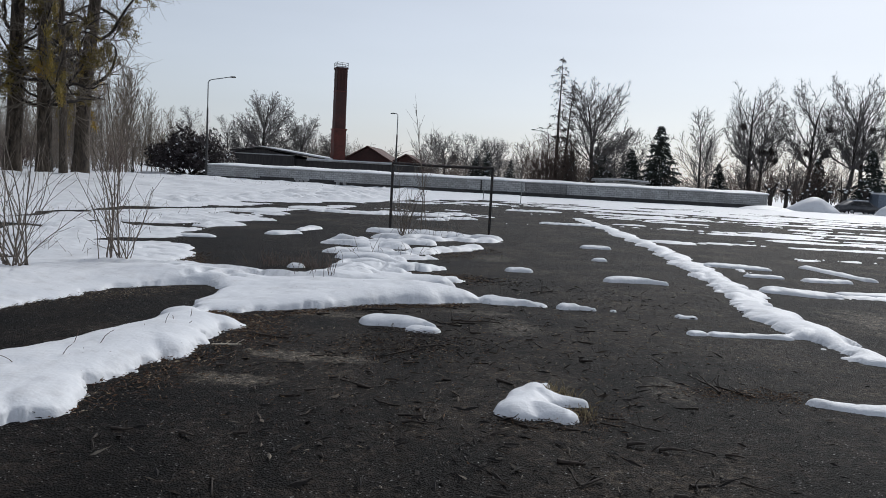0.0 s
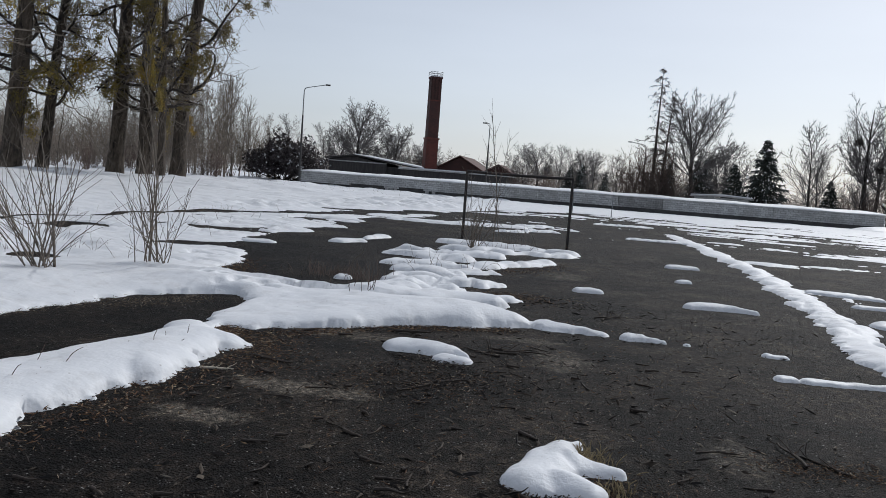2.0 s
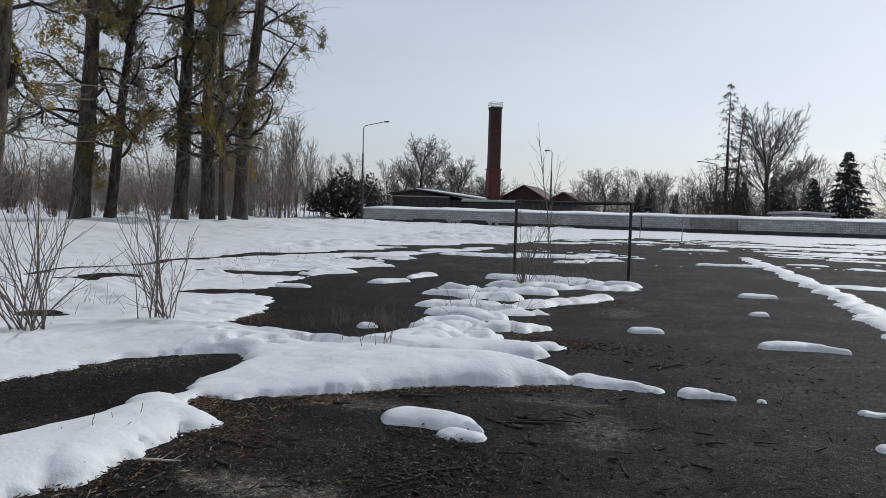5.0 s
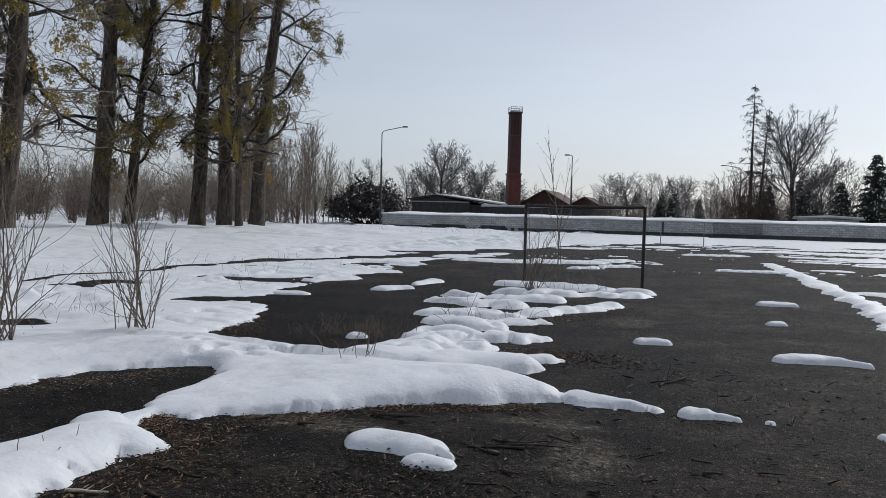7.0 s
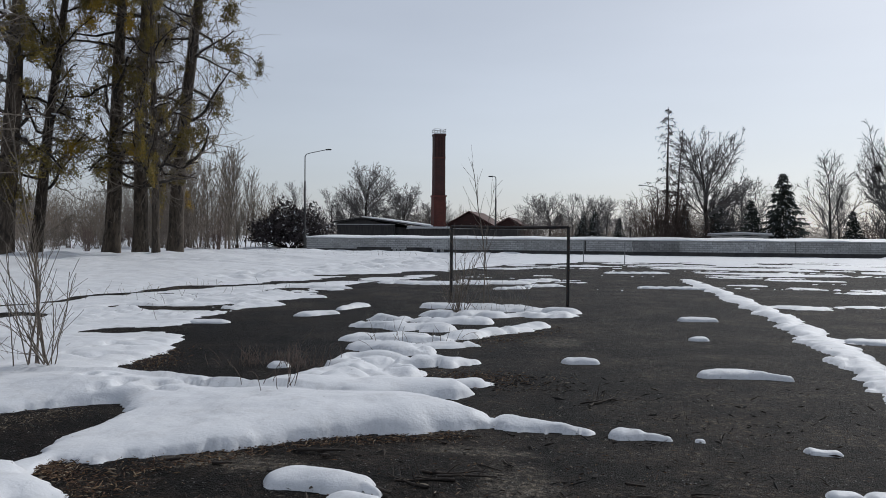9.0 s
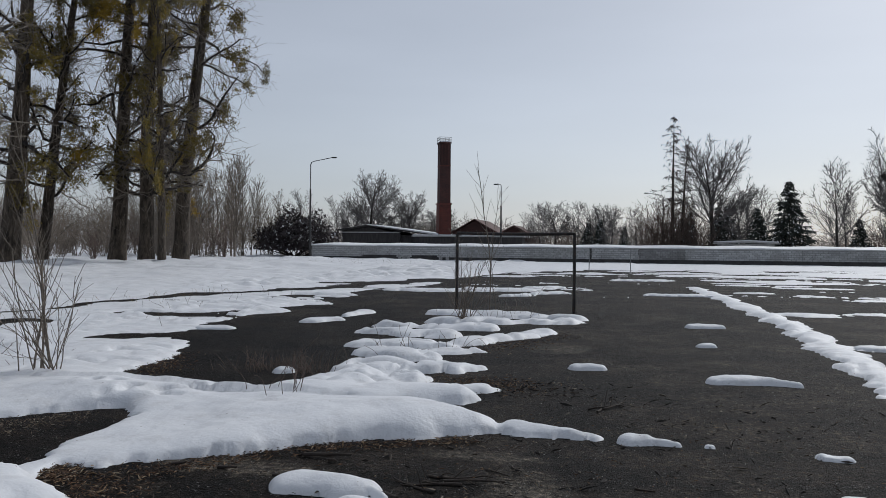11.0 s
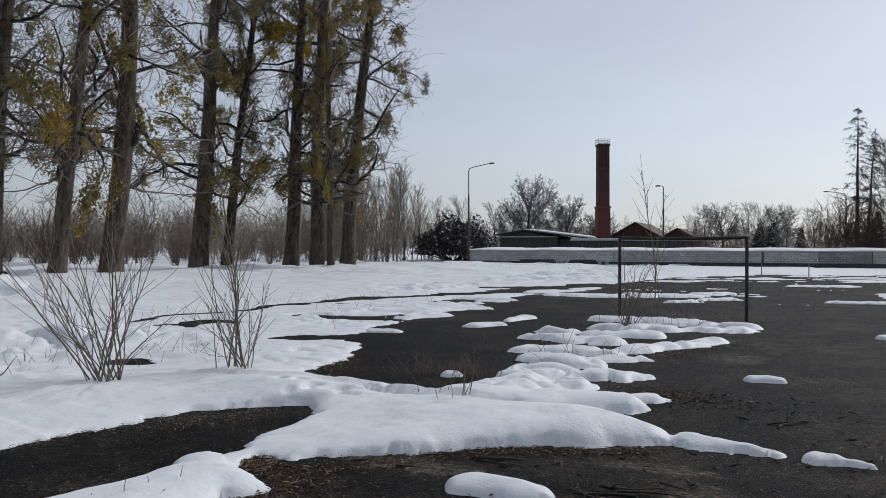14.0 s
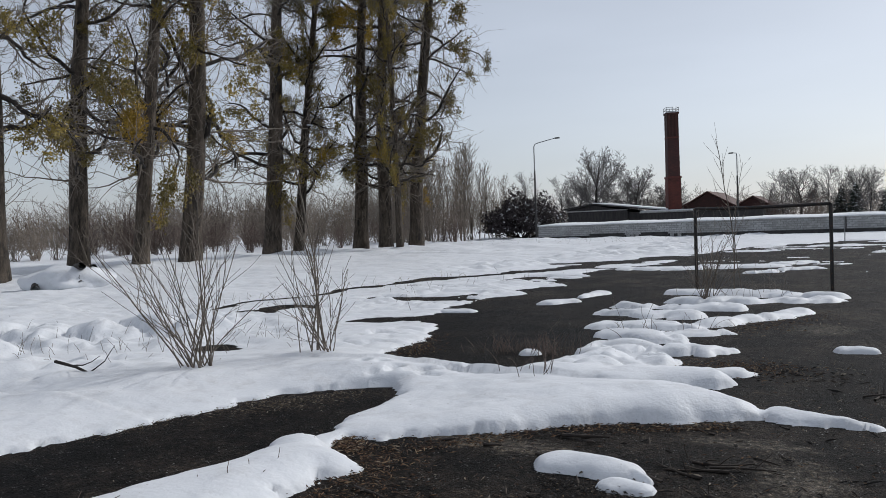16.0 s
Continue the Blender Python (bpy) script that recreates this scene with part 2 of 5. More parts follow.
POST_PAINT = surface("dark_rusty_steel", (0.012, 0.012, 0.014), (0.03, 0.026, 0.024), 8, 0.5, 0.3, worn=(0.09, 0.045, 0.025))
LAMP_STEEL = surface("galvanised_steel", (0.2, 0.205, 0.21), (0.3, 0.31, 0.32), 4, 0.5, 0.5, worn=(0.13, 0.12, 0.11))
LAMP_DARK = surface("dark_lamp_pole", (0.03, 0.03, 0.032), (0.06, 0.058, 0.056), 4, 0.6, 0.2)
BARK = surface("grey_brown_bark", (0.014, 0.011, 0.009), (0.15, 0.118, 0.09), 2.6, 0.95, bump=1.0, depth=0.08, stretch=(2.2, 2.2, 0.5), worn=(0.13, 0.105, 0.075), vary=0.2)
DARK_BARK = surface("dark_bark", (0.018, 0.015, 0.014), (0.055, 0.046, 0.04), 3, 0.95, stretch=(2, 2, 0.5), vary=0.25)
TWIG = surface("grey_twigs", (0.13, 0.108, 0.088), (0.29, 0.245, 0.2), 3, 0.9, vary=0.25)
FAR_TWIG = surface("far_twigs", (0.062, 0.058, 0.059), (0.14, 0.13, 0.128), 1.5, 0.9, vary=0.3)
BROWN_TWIG = surface("brown_twigs", (0.07, 0.05, 0.042), (0.15, 0.108, 0.09), 3, 0.9, vary=0.25)
SHOOT = surface("pale_brown_shoots", (0.09, 0.07, 0.055), (0.2, 0.165, 0.13), 6, 0.7, vary=0.2)
OLIVE = surface("olive_leaves", (0.1, 0.08, 0.018), (0.29, 0.215, 0.045), 1.2, 0.6, bump=0.1, worn=(0.32, 0.2, 0.025), vary=0.4)
GOLD = surface("golden_leaves", (0.26, 0.16, 0.012), (0.42, 0.27, 0.025), 1.5, 0.6, bump=0.1)
NEEDLES = surface("dark_needles", (0.017, 0.023, 0.02), (0.04, 0.05, 0.04), 1.2, 0.7, vary=0.3)
RUST_NEEDLES = surface("rusty_needles", (0.04, 0.03, 0.025), (0.085, 0.06, 0.048), 1.2, 0.8)
def litter_mat(name, stops):
    """Crumbs and leaves, each piece with a tone of its own."""
    m, n, l, b = node_mat(name, 0.9)
    tone = ramp_node(n, l, n.new("ShaderNodeNewGeometry").outputs["Random Per Island"], stops)
    grain = ramp_node(n, l, noise_node(n, l, place_coords(n, l, False), 60, 4), [(0.3, (0.6, 0.6, 0.6)), (0.7, (1.3, 1.3, 1.3))])
    l.new(mix_node(n, l, 1.0, tone, grain, "MULTIPLY"), b.inputs["Base Color"])
    return m


LITTER = litter_mat("brown_litter", [(0.0, (0.012, 0.009, 0.007)), (0.35, (0.055, 0.03, 0.018)), (0.7, (0.12, 0.062, 0.03)), (0.9, (0.2, 0.135, 0.075)), (1.0, (0.3, 0.25, 0.18))])
CHIPS = litter_mat("dark_wood_chips", [(0.0, (0.006, 0.005, 0.005)), (0.6, (0.018, 0.013, 0.01)), (0.88, (0.05, 0.037, 0.026)), (1.0, (0.22, 0.19, 0.15))])
PALE_CHIPS = litter_mat("pale_chips", [(0.0, (0.06, 0.045, 0.032)), (0.5, (0.12, 0.09, 0.062)), (0.85, (0.2, 0.16, 0.115)), (1.0, (0.34, 0.31, 0.26))])
STRAW = surface("dry_grass", (0.16, 0.12, 0.06), (0.34, 0.27, 0.15), 5, 0.8)
DEAD_WOOD = surface("dead_wood", (0.018, 0.014, 0.012), (0.06, 0.046, 0.036), 9, 0.9, vary=0.3)
CUT_WOOD = surface("pale_bare_wood", (0.42, 0.36, 0.28), (0.6, 0.53, 0.43), 9, 0.8)
CAR_PAINT = surface("grey_car_paint", (0.06, 0.062, 0.066), (0.09, 0.092, 0.098), 1, 0.3, 0.5, bump=0.02)
BLUE_PAINT = surface("blue_grey_sheet", (0.1, 0.13, 0.17), (0.14, 0.17, 0.22), 1, 0.5, 0.2, bump=0.05)
GLASS_DARK = surface("dark_glass", (0.012, 0.014, 0.016), (0.02, 0.022, 0.025), 1, 0.1, bump=0.0)
RUBBER = surface("black_rubber", (0.015, 0.015, 0.015), (0.025, 0.025, 0.025), 5, 0.8)


# ---- building helpers ----
def link_mesh(name, verts, faces, material, parent=None, smooth=False, label=""):
    me = bpy.data.meshes.new(name)
    me.from_pydata(verts, [], faces)
    me.materials.append(material)
    if smooth:
        me.polygons.foreach_set("use_smooth", [True] * len(me.polygons))
    me.update()
    ob = new(name, me)
    ob.parent = parent
    if label:
        tagged(ob, label)
    return ob


def part(name, bm, material, parent=None, label="", smooth=False):
    me = bpy.data.meshes.new(name)
    bmesh.ops.recalc_face_normals(bm, faces=bm.faces)
    bm.to_mesh(me)
    bm.free()
    me.materials.append(material)
    if smooth:
        me.polygons.foreach_set("use_smooth", [True] * len(me.polygons))
    ob = new(name, me)
    ob.parent = parent
    if label:
        tagged(ob, label)
    return ob


def box(x0, y0, z0, x1, y1, z1, bevel=0.0):
    bm = bmesh.new()
    m = Matrix.LocRotScale(((x0 + x1) / 2, (y0 + y1) / 2, (z0 + z1) / 2), None, (x1 - x0, y1 - y0, z1 - z0))
    bmesh.ops.create_cube(bm, size=1, matrix=m)
    if bevel:
        bmesh.ops.bevel(bm, geom=bm.edges[:], offset=bevel, segments=2, affect="EDGES")
    return bm


def prism(outline, y0, y1):
    """An outline in x and z, drawn out along y."""
    bm = bmesh.new()
    a = [bm.verts.new((x, y0, z)) for x, z in outline]
    b = [bm.verts.new((x, y1, z)) for x, z in outline]
    bm.faces.new(a)
    bm.faces.new(b[::-1])
    for i in range(len(a)):
        j = (i + 1) % len(a)
        bm.faces.new((a[i], b[i], b[j], a[j]))
    return bm


class Tubes:
    """Tapered tubes gathered into one mesh."""

    def __init__(self):
        self.v, self.f, self.n = [], [], 0

    def add(self, pts, radii, sides):
        pts, radii = np.asarray(pts, float), np.asarray(radii, float)
        t = np.gradient(pts, axis=0)
        t /= np.linalg.norm(t, axis=1, keepdims=True) + 1e-9
        ref = np.array([0.31, 0.95, 0.05]) if abs(t[0, 2]) > 0.6 else np.array([0.05, 0.1, 0.99])
        u = np.cross(t, ref)
        u /= np.linalg.norm(u, axis=1, keepdims=True) + 1e-9
        w = np.cross(t, u)
        a = np.arange(sides) * 2 * np.pi / sides
        ring = np.cos(a)[None, :, None] * u[:, None] + np.sin(a)[None, :, None] * w[:, None]
        v = (pts[:, None] + ring * radii[:, None, None]).reshape(-1, 3)
        k = len(pts)
        i = self.n + (np.arange(k - 1)[:, None] * sides + np.arange(sides)[None]).ravel()
        j = self.n + (np.arange(k - 1)[:, None] * sides + (np.arange(sides)[None] + 1) % sides).ravel()
        self.f.append(np.stack([i, j, j + sides, i + sides], 1))
        self.v.append(v)
        self.n += len(v)

    def link(self, name, material, parent=None, label=""):
        return link_mesh(name, np.concatenate(self.v).tolist(), np.concatenate(self.f).tolist(), material, parent, True, label)


def limb(rng, p, d, length, r0, r1, k, wander, lift):
    """A wandering branch: its points and radii."""
    p, d = np.array(p, float), np.array(d, float)
    pts, step = [p.copy()], length / (k - 1)
    for _ in range(k - 1):
        d = d + rng.normal(0, wander, 3)
        d[2] += lift
        d /= np.linalg.norm(d)
        p = p + d * step
        pts.append(p.copy())
    return np.array(pts), np.linspace(r0, r1, k)


def side_way(d, angle, around):
    """A direction that leaves d by an angle, turned round it."""
    u = np.cross(d, (0.31, 0.95, 0.05) if abs(d[2]) > 0.6 else (0.05, 0.1, 0.99))
    u /= np.linalg.norm(u) + 1e-9
    w = np.cross(d, u)
    return d * math.cos(angle) + (u * math.cos(around) + w * math.sin(around)) * math.sin(angle)


def offshoots(rng, parents, count, ratio, angle, first, k, wander, lift, thin=0.55, least=0.006, tip=0.35):
    """Branches that leave each of the parents along its length, turning evenly round it."""
    made = []
    for pts, radii in parents:
        length = np.linalg.norm(np.diff(pts, axis=0), axis=1).sum()
        turn = rng.uniform(0, 2 * math.pi)
        for c in range(count):
            f = first + (1 - first) * (c + rng.random()) / count
            x = f * (len(pts) - 1)
            i = min(int(x), len(pts) - 2)
            p = pts[i] + (pts[i + 1] - pts[i]) * (x - i)
            d = pts[i + 1] - pts[i]
            d = d / (np.linalg.norm(d) + 1e-9)
            r = max(np.interp(x, range(len(radii)), radii) * thin, least)
            way = side_way(d, angle * rng.uniform(0.7, 1.3), turn + c * 2.4 + rng.normal(0, 0.35))
            made.append(limb(rng, p, way, length * ratio * rng.uniform(0.7, 1.2) * (1.15 - 0.5 * f), r, max(r * tip, least * 0.8), k, wander, lift))
    return made


def leaf_cloud(rng, count, size, spread):
    """Small leaves in tufts through a ragged hanging clump: one pointed triangle each."""
    tufts = rng.normal(0, 1, (8, 3)) * np.array(spread)
    tufts[:, 2] -= 0.3 * np.abs(tufts[:, 0])
    c = tufts[rng.integers(0, 8, count)] + rng.normal(0, 0.13, (count, 3))
    a, b = rng.normal(0, 1, (count, 3)), rng.normal(0, 1, (count, 3))
    a /= np.linalg.norm(a, axis=1, keepdims=True)
    b = np.cross(a, b)
    b /= np.linalg.norm(b, axis=1, keepdims=True) + 1e-9
    s = size * rng.uniform(0.6, 1.4, (count, 1))
    v = np.stack([c - b * s * 0.5, c + b * s * 0.5, c + a * s * 1.6], 1).reshape(-1, 3)
    return v, np.arange(count * 3).reshape(-1, 3)


def lattice_noise(x, y, seed=0):
    """Smooth noise from -1 to 1 over the plane."""
    xi, yi = np.floor(x), np.floor(y)
    fx, fy = x - xi, y - yi
    fx, fy = fx * fx * (3 - 2 * fx), fy * fy * (3 - 2 * fy)

    def h(a, b):
        v = np.sin(a * 127.1 + b * 311.7 + seed * 74.7) * 43758.5453
        return (v - np.floor(v)) * 2 - 1

    return (h(xi, yi) * (1 - fx) + h(xi + 1, yi) * fx) * (1 - fy) + (h(xi, yi + 1) * (1 - fx) + h(xi + 1, yi + 1) * fx) * fy


def stroke(x, y, x0, y0, x1, y1, r0, r1):
    """How far inside a tapered stroke of snow a place lies."""
    dx, dy = x1 - x0, y1 - y0
    t = np.clip(((x - x0) * dx + (y - y0) * dy) / (dx * dx + dy * dy + 1e-9), 0, 1)
    return r0 + (r1 - r0) * t - np.hypot(x - x0 - t * dx, y - y0 - t * dy)


# ---- ground ----
def build_ground():
    v, f = [], []
    edges = [-2500, -300, -60, -20, 0, 20, 60, 300, 2500]
    n = len(edges)
    for b in edges:
        for a in edges:
            v.append((a, b, 0.0))
    for j in range(n - 1):
        for i in range(n - 1):
            f.append((j * n + i, j * n + i + 1, (j + 1) * n + i + 1, (j + 1) * n + i))
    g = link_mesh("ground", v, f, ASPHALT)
    tagged(g, "dark weathered asphalt lot with dirt, grit and stains", "asphalt", kind="structure")


build_ground()

# the edge of the left snow field: its x by y
LEFT_Y = (-60, 2, 4.7, 5.3, 6.2, 7.5, 8.05, 8.3, 8.42, 8.6, 9.0, 9.5, 10, 11.5, 12.5, 13.2, 13.6, 14.3, 15.4, 17, 19.2, 20.2, 21.5, 23, 24.7, 27, 29.5, 32, 37, 46, 400)
LEFT_X = (-5, -4.4, -4.05, -3.84, -3.62, -3.35, -2.85, -2.4, -2.0, -1.6, -2.2, -3.0, -3.75, -4.0, -4.35, -4.8, -5.3, -6.1, -5.8, -6.4, -5.85, -6.3, -5.6, -6.2, -6.1, -6.8, -6.5, -5.2, -6.1, -5, -5)
# the edge of the far snow field: its y by x
FAR_X = (-400, -8, -6.4, -3.6, -0.8, 2, 5.3, 8.5, 13, 20, 28, 60, 400)
FAR_Y = (32, 34, 42, 48, 55, 57, 58, 60, 62, 62, 57, 44, 34)
RIDGE = (
    (-2.4, 9.0, -0.9, 8.15, 0.45, 1.05), (-1.72, 8.3, -1.66, 7.2, 0.22, 0.2), (-0.9, 8.05, 0.5, 8.42, 1.12, 0.62), (0.5, 8.42, 1.24, 8.4, 0.58, 0.27),
    (-1.45, 6.8, -0.9, 7.5, 0.38, 0.7), (-1.7, 7.9, -1.62, 7.0, 0.3, 0.36), (-1.6, 7.2, -1.62, 6.65, 0.36, 0.28), (-1.5, 5.5, -1.58, 4.6, 0.42, 0.5), (-1.6, 4.6, -1.98, 2.9, 0.48, 0.62),
    (-2.0, 2.9, -2.6, 0.5, 0.74, 1.05), (-1.72, 5.9, -1.7, 6.5, 0.24, 0.12), (-1.5, 5.6, -1.2, 5.62, 0.34, 0.24), (-1.5, 4.7, -1.25, 4.4, 0.36, 0.26), (-1.5, 2.95, -1.42, 2.6, 0.32, 0.28), (1.66, 8.42, 2.36, 8.29, 0.2, 0.05),
)
LUMPS = (
    (-0.8, 9.3, 0.75, 9.75, 0.59, 0.3), (0.75, 10, 1.02, 10.2, 0.23, 0.18), (-0.75, 10.2, -0.2, 10.6, 0.5, 0.5),
    (-0.7, 11.2, 0.7, 11.75, 0.52, 0.08), (-1.35, 12.75, -0.5, 12.55, 0.3, 0.42), (-0.5, 12.9, 0.15, 13.4, 0.35, 0.27),
    (-1.7, 13.75, -0.4, 13.9, 0.22, 0.35), (-0.2, 14.2, 0.9, 15.7, 0.29, 0.25), (0.6, 15.6, 1.15, 16.3, 0.29, 0.17), (-2.35, 15.4, -0.8, 15.3, 0.18, 0.35),
    (-2.3, 16.6, -0.1, 16.7, 0.18, 0.34), (-1.2, 17.8, 1.3, 18.6, 0.42, 0.34), (-1.9, 19.8, 0.4, 19.5, 0.38, 0.42), (0.4, 19.4, 1.6, 19.2, 0.38, 0.21),
    (-0.7, 10.8, -0.6, 11.6, 0.42, 0.42),
)
WINDROW = (
    (5.4, 35, 5.9, 26, 0.3, 0.32), (5.9, 26, 6.1, 19.7, 0.32, 0.34), (6.1, 19.7, 6.0, 13.6, 0.34, 0.32), (6.0, 13.6, 5.75, 9.8, 0.34, 0.28),
    (5.75, 9.8, 5.65, 8.3, 0.28, 0.36), (5.65, 8.3, 5.8, 6.6, 0.38, 0.24), (5.8, 6.6, 6.0, 4.6, 0.26, 0.16), (5.2, 7.15, 5.7, 7.4, 0.12, 0.26),
)
TRACK = (
    (-12.2, 11.5, -12.0, 15, 0.05, 0.14), (-12.0, 15, -11.8, 19.2, 0.16, 0.24), (-11.8, 19.2, -11.1, 24.8, 0.26, 0.38),
    (-11.1, 24.8, -8.5, 29.3, 0.4, 0.5), (-8.5, 29.3, -8.2, 32.6, 0.55, 0.7), (-8.2, 32.6, -6.1, 37.7, 0.8, 1.2),
    (-6.85, 9.78, -6.2, 9.75, 0.26, 0.2), (-7.0, 13.0, -5.2, 13.95, 0.08, 0.26),
)


def snow_inside(x, y):
    """How far inside the lying snow a place is, in metres: the broad shape, and the same with its crumbled edge."""
    left = (np.interp(y, LEFT_Y, LEFT_X) - x) * 0.85 + 0.3 * lattice_noise(x * 0.5, y * 0.95, 33) * np.clip((y - 13) / 1.5, 0, 1)
    gaps = lattice_noise(x * 0.4, y * 0.85, 3) + 0.55 * lattice_noise(x * 1.0, y * 2.0, 4)
    zone = np.clip((y - 12.5) / 1.5, 0, 1) * np.clip((x + 12.2) / 1.5, 0, 1)
    left = np.minimum(left, 0.34 - 1.1 * np.maximum(0, gaps - 0.12) + (1 - zone) * 9)
    far = (y - np.interp(x, FAR_X, FAR_Y)) * 0.3 + 0.5 * lattice_noise(x * 0.3, y * 0.35, 5)
    far = far - 1.5 * np.maximum(0, lattice_noise(x * 0.15, y * 0.5, 6) - 0.2) * np.clip((62 - y) / 12, 0, 1)
    rip = 0.4 * lattice_noise(x * 0.3, y * 0.95, 7) + 0.16 * lattice_noise(x * 0.8, y * 2.1, 8)
    rip = rip - 0.33 + 0.006 * np.clip(y - 12, 0, 40) + 0.002 * np.clip(x - 8, 0, 20)
    rip = np.where((x > 6.3) & (y > 9), rip - np.clip(7.0 - x, 0, 1) * 0.3, -1.0)
    thin = 0.3 * lattice_noise(x * 0.33, y * 0.8, 26) + 0.12 * lattice_noise(x * 0.9, y * 1.7, 27) - 0.26
    thin = np.where((y > 24) & (x > -6.5), thin + np.clip((y - 40) / 60, 0, 0.14), -1.0)
    f = np.maximum(np.maximum(np.maximum(left, far), rip), thin)
    for group, wave in ((RIDGE, 0.035), (LUMPS, 0.11), (WINDROW, 0.15)):
        bend = wave * lattice_noise(x * 2.1, y * 2.1, 9) + wave * 0.45 * lattice_noise(x * 4.6, y * 4.6, 10)
        for s in group:
            f = np.maximum(f, stroke(x, y, *s) + bend)
    f = f + 0.05 * lattice_noise(x * 1.7, y * 1.7, 11)
    edge = f + np.interp(y, (8.5, 10), (0.045, 0.08)) * lattice_noise(x * 4.4, y * 4.4, 12) + 0.045 * lattice_noise(x * 9.5, y * 9.5, 20) + 0.028 * lattice_noise(x * 21, y * 21, 21)
    xw = x + 0.5 * lattice_noise(x * 0.5, y * 0.5, 40) + 0.22 * lattice_noise(x * 1.5, y * 1.5, 41)
    for s in TRACK:
        cut = -stroke(xw, y, *s) * 2 + 0.3 * lattice_noise(x * 1.3, y * 1.3, 13) + 0.16 * lattice_noise(x * 3.1, y * 3.1, 34) + 0.08 * lattice_noise(x * 7, y * 7, 28)
        f, edge = np.minimum(f, cut), np.minimum(edge, cut)
    return f, edge


def snow_height(f, edge, x, y, full=0.25, width=0.34):
    full = full * np.interp(y, (5.8, 6.8, 8.6, 10, 13, 20, 40), (0.66, 0.84, 0.92, 0.72, 0.66, 0.62, 0.45)) * np.where(x > 3.5, 0.6, np.where(y < 9, np.interp(x, (0.9, 1.6), (1.0, 0.62)), 1.0))
    full = full * np.where((y > 6.0) & (y < 9), np.interp(x, (-2.6, -1.7, -0.9, 0.2), (0.8, 0.45, 0.7, 1.0)), 1.0)
    middle = (x > -3) & (x < 3)
    width = np.where(middle, np.interp(y, (5.8, 6.8, 8.2, 8.8, 9.4), (0.26, 0.34, 0.36, 0.34, 0.3)), np.where((x < -3) & (y < 12), 0.75, width))
    soft = f * 0.7 + edge * 0.3
    g = np.clip(soft / width, 0, 1)
    h = (0.74 + 0.34 * np.clip(f / 1.1, 0, 1)) * full * (1 + np.interp(y, (8.5, 10), (0.04, 0.2)) * lattice_noise(x * 2.7, y * 2.7, 24)) * np.sqrt(np.clip(1 - (1 - g) ** 2, 0, 1))
    # sunken seams between the lobes of the broken snow
    a, b = lattice_noise(x * 1.5 + 0.3 * lattice_noise(x * 4, y * 4, 31), y * 1.7, 29), lattice_noise(x * 3.4, y * 3.6, 30)
    seam = np.where(x < -5, 0.7, 0.6) * np.exp(-(a / 0.14) ** 2) + 0.2 * np.exp(-(b / 0.16) ** 2)
    h = h * (1 - seam * np.clip((y - 9.3) / 0.8, 0, 1) * np.clip((45 - y) / 10, 0, 1) * np.where(x < -5, np.clip((y - 12) / 1.5, 0, 1) * np.clip((x + 12.5) / 2, 0, 1), 1))
    h = h + np.clip(f, 0, 0.6) * (0.08 * lattice_noise(x * 0.8, y * 0.8, 14) + 0.03 * lattice_noise(x * 2.6, y * 2.6, 15) + 0.014 * lattice_noise(x * 6, y * 6, 16) + 0.008 * lattice_noise(x * 13, y * 13, 32)) * np.interp(y, (8, 14), (1, 0.5))
    return np.where(edge > 0, np.maximum(h, 0.012 + 0.02 * np.clip(edge / 0.05, 0, 1)), -0.03)


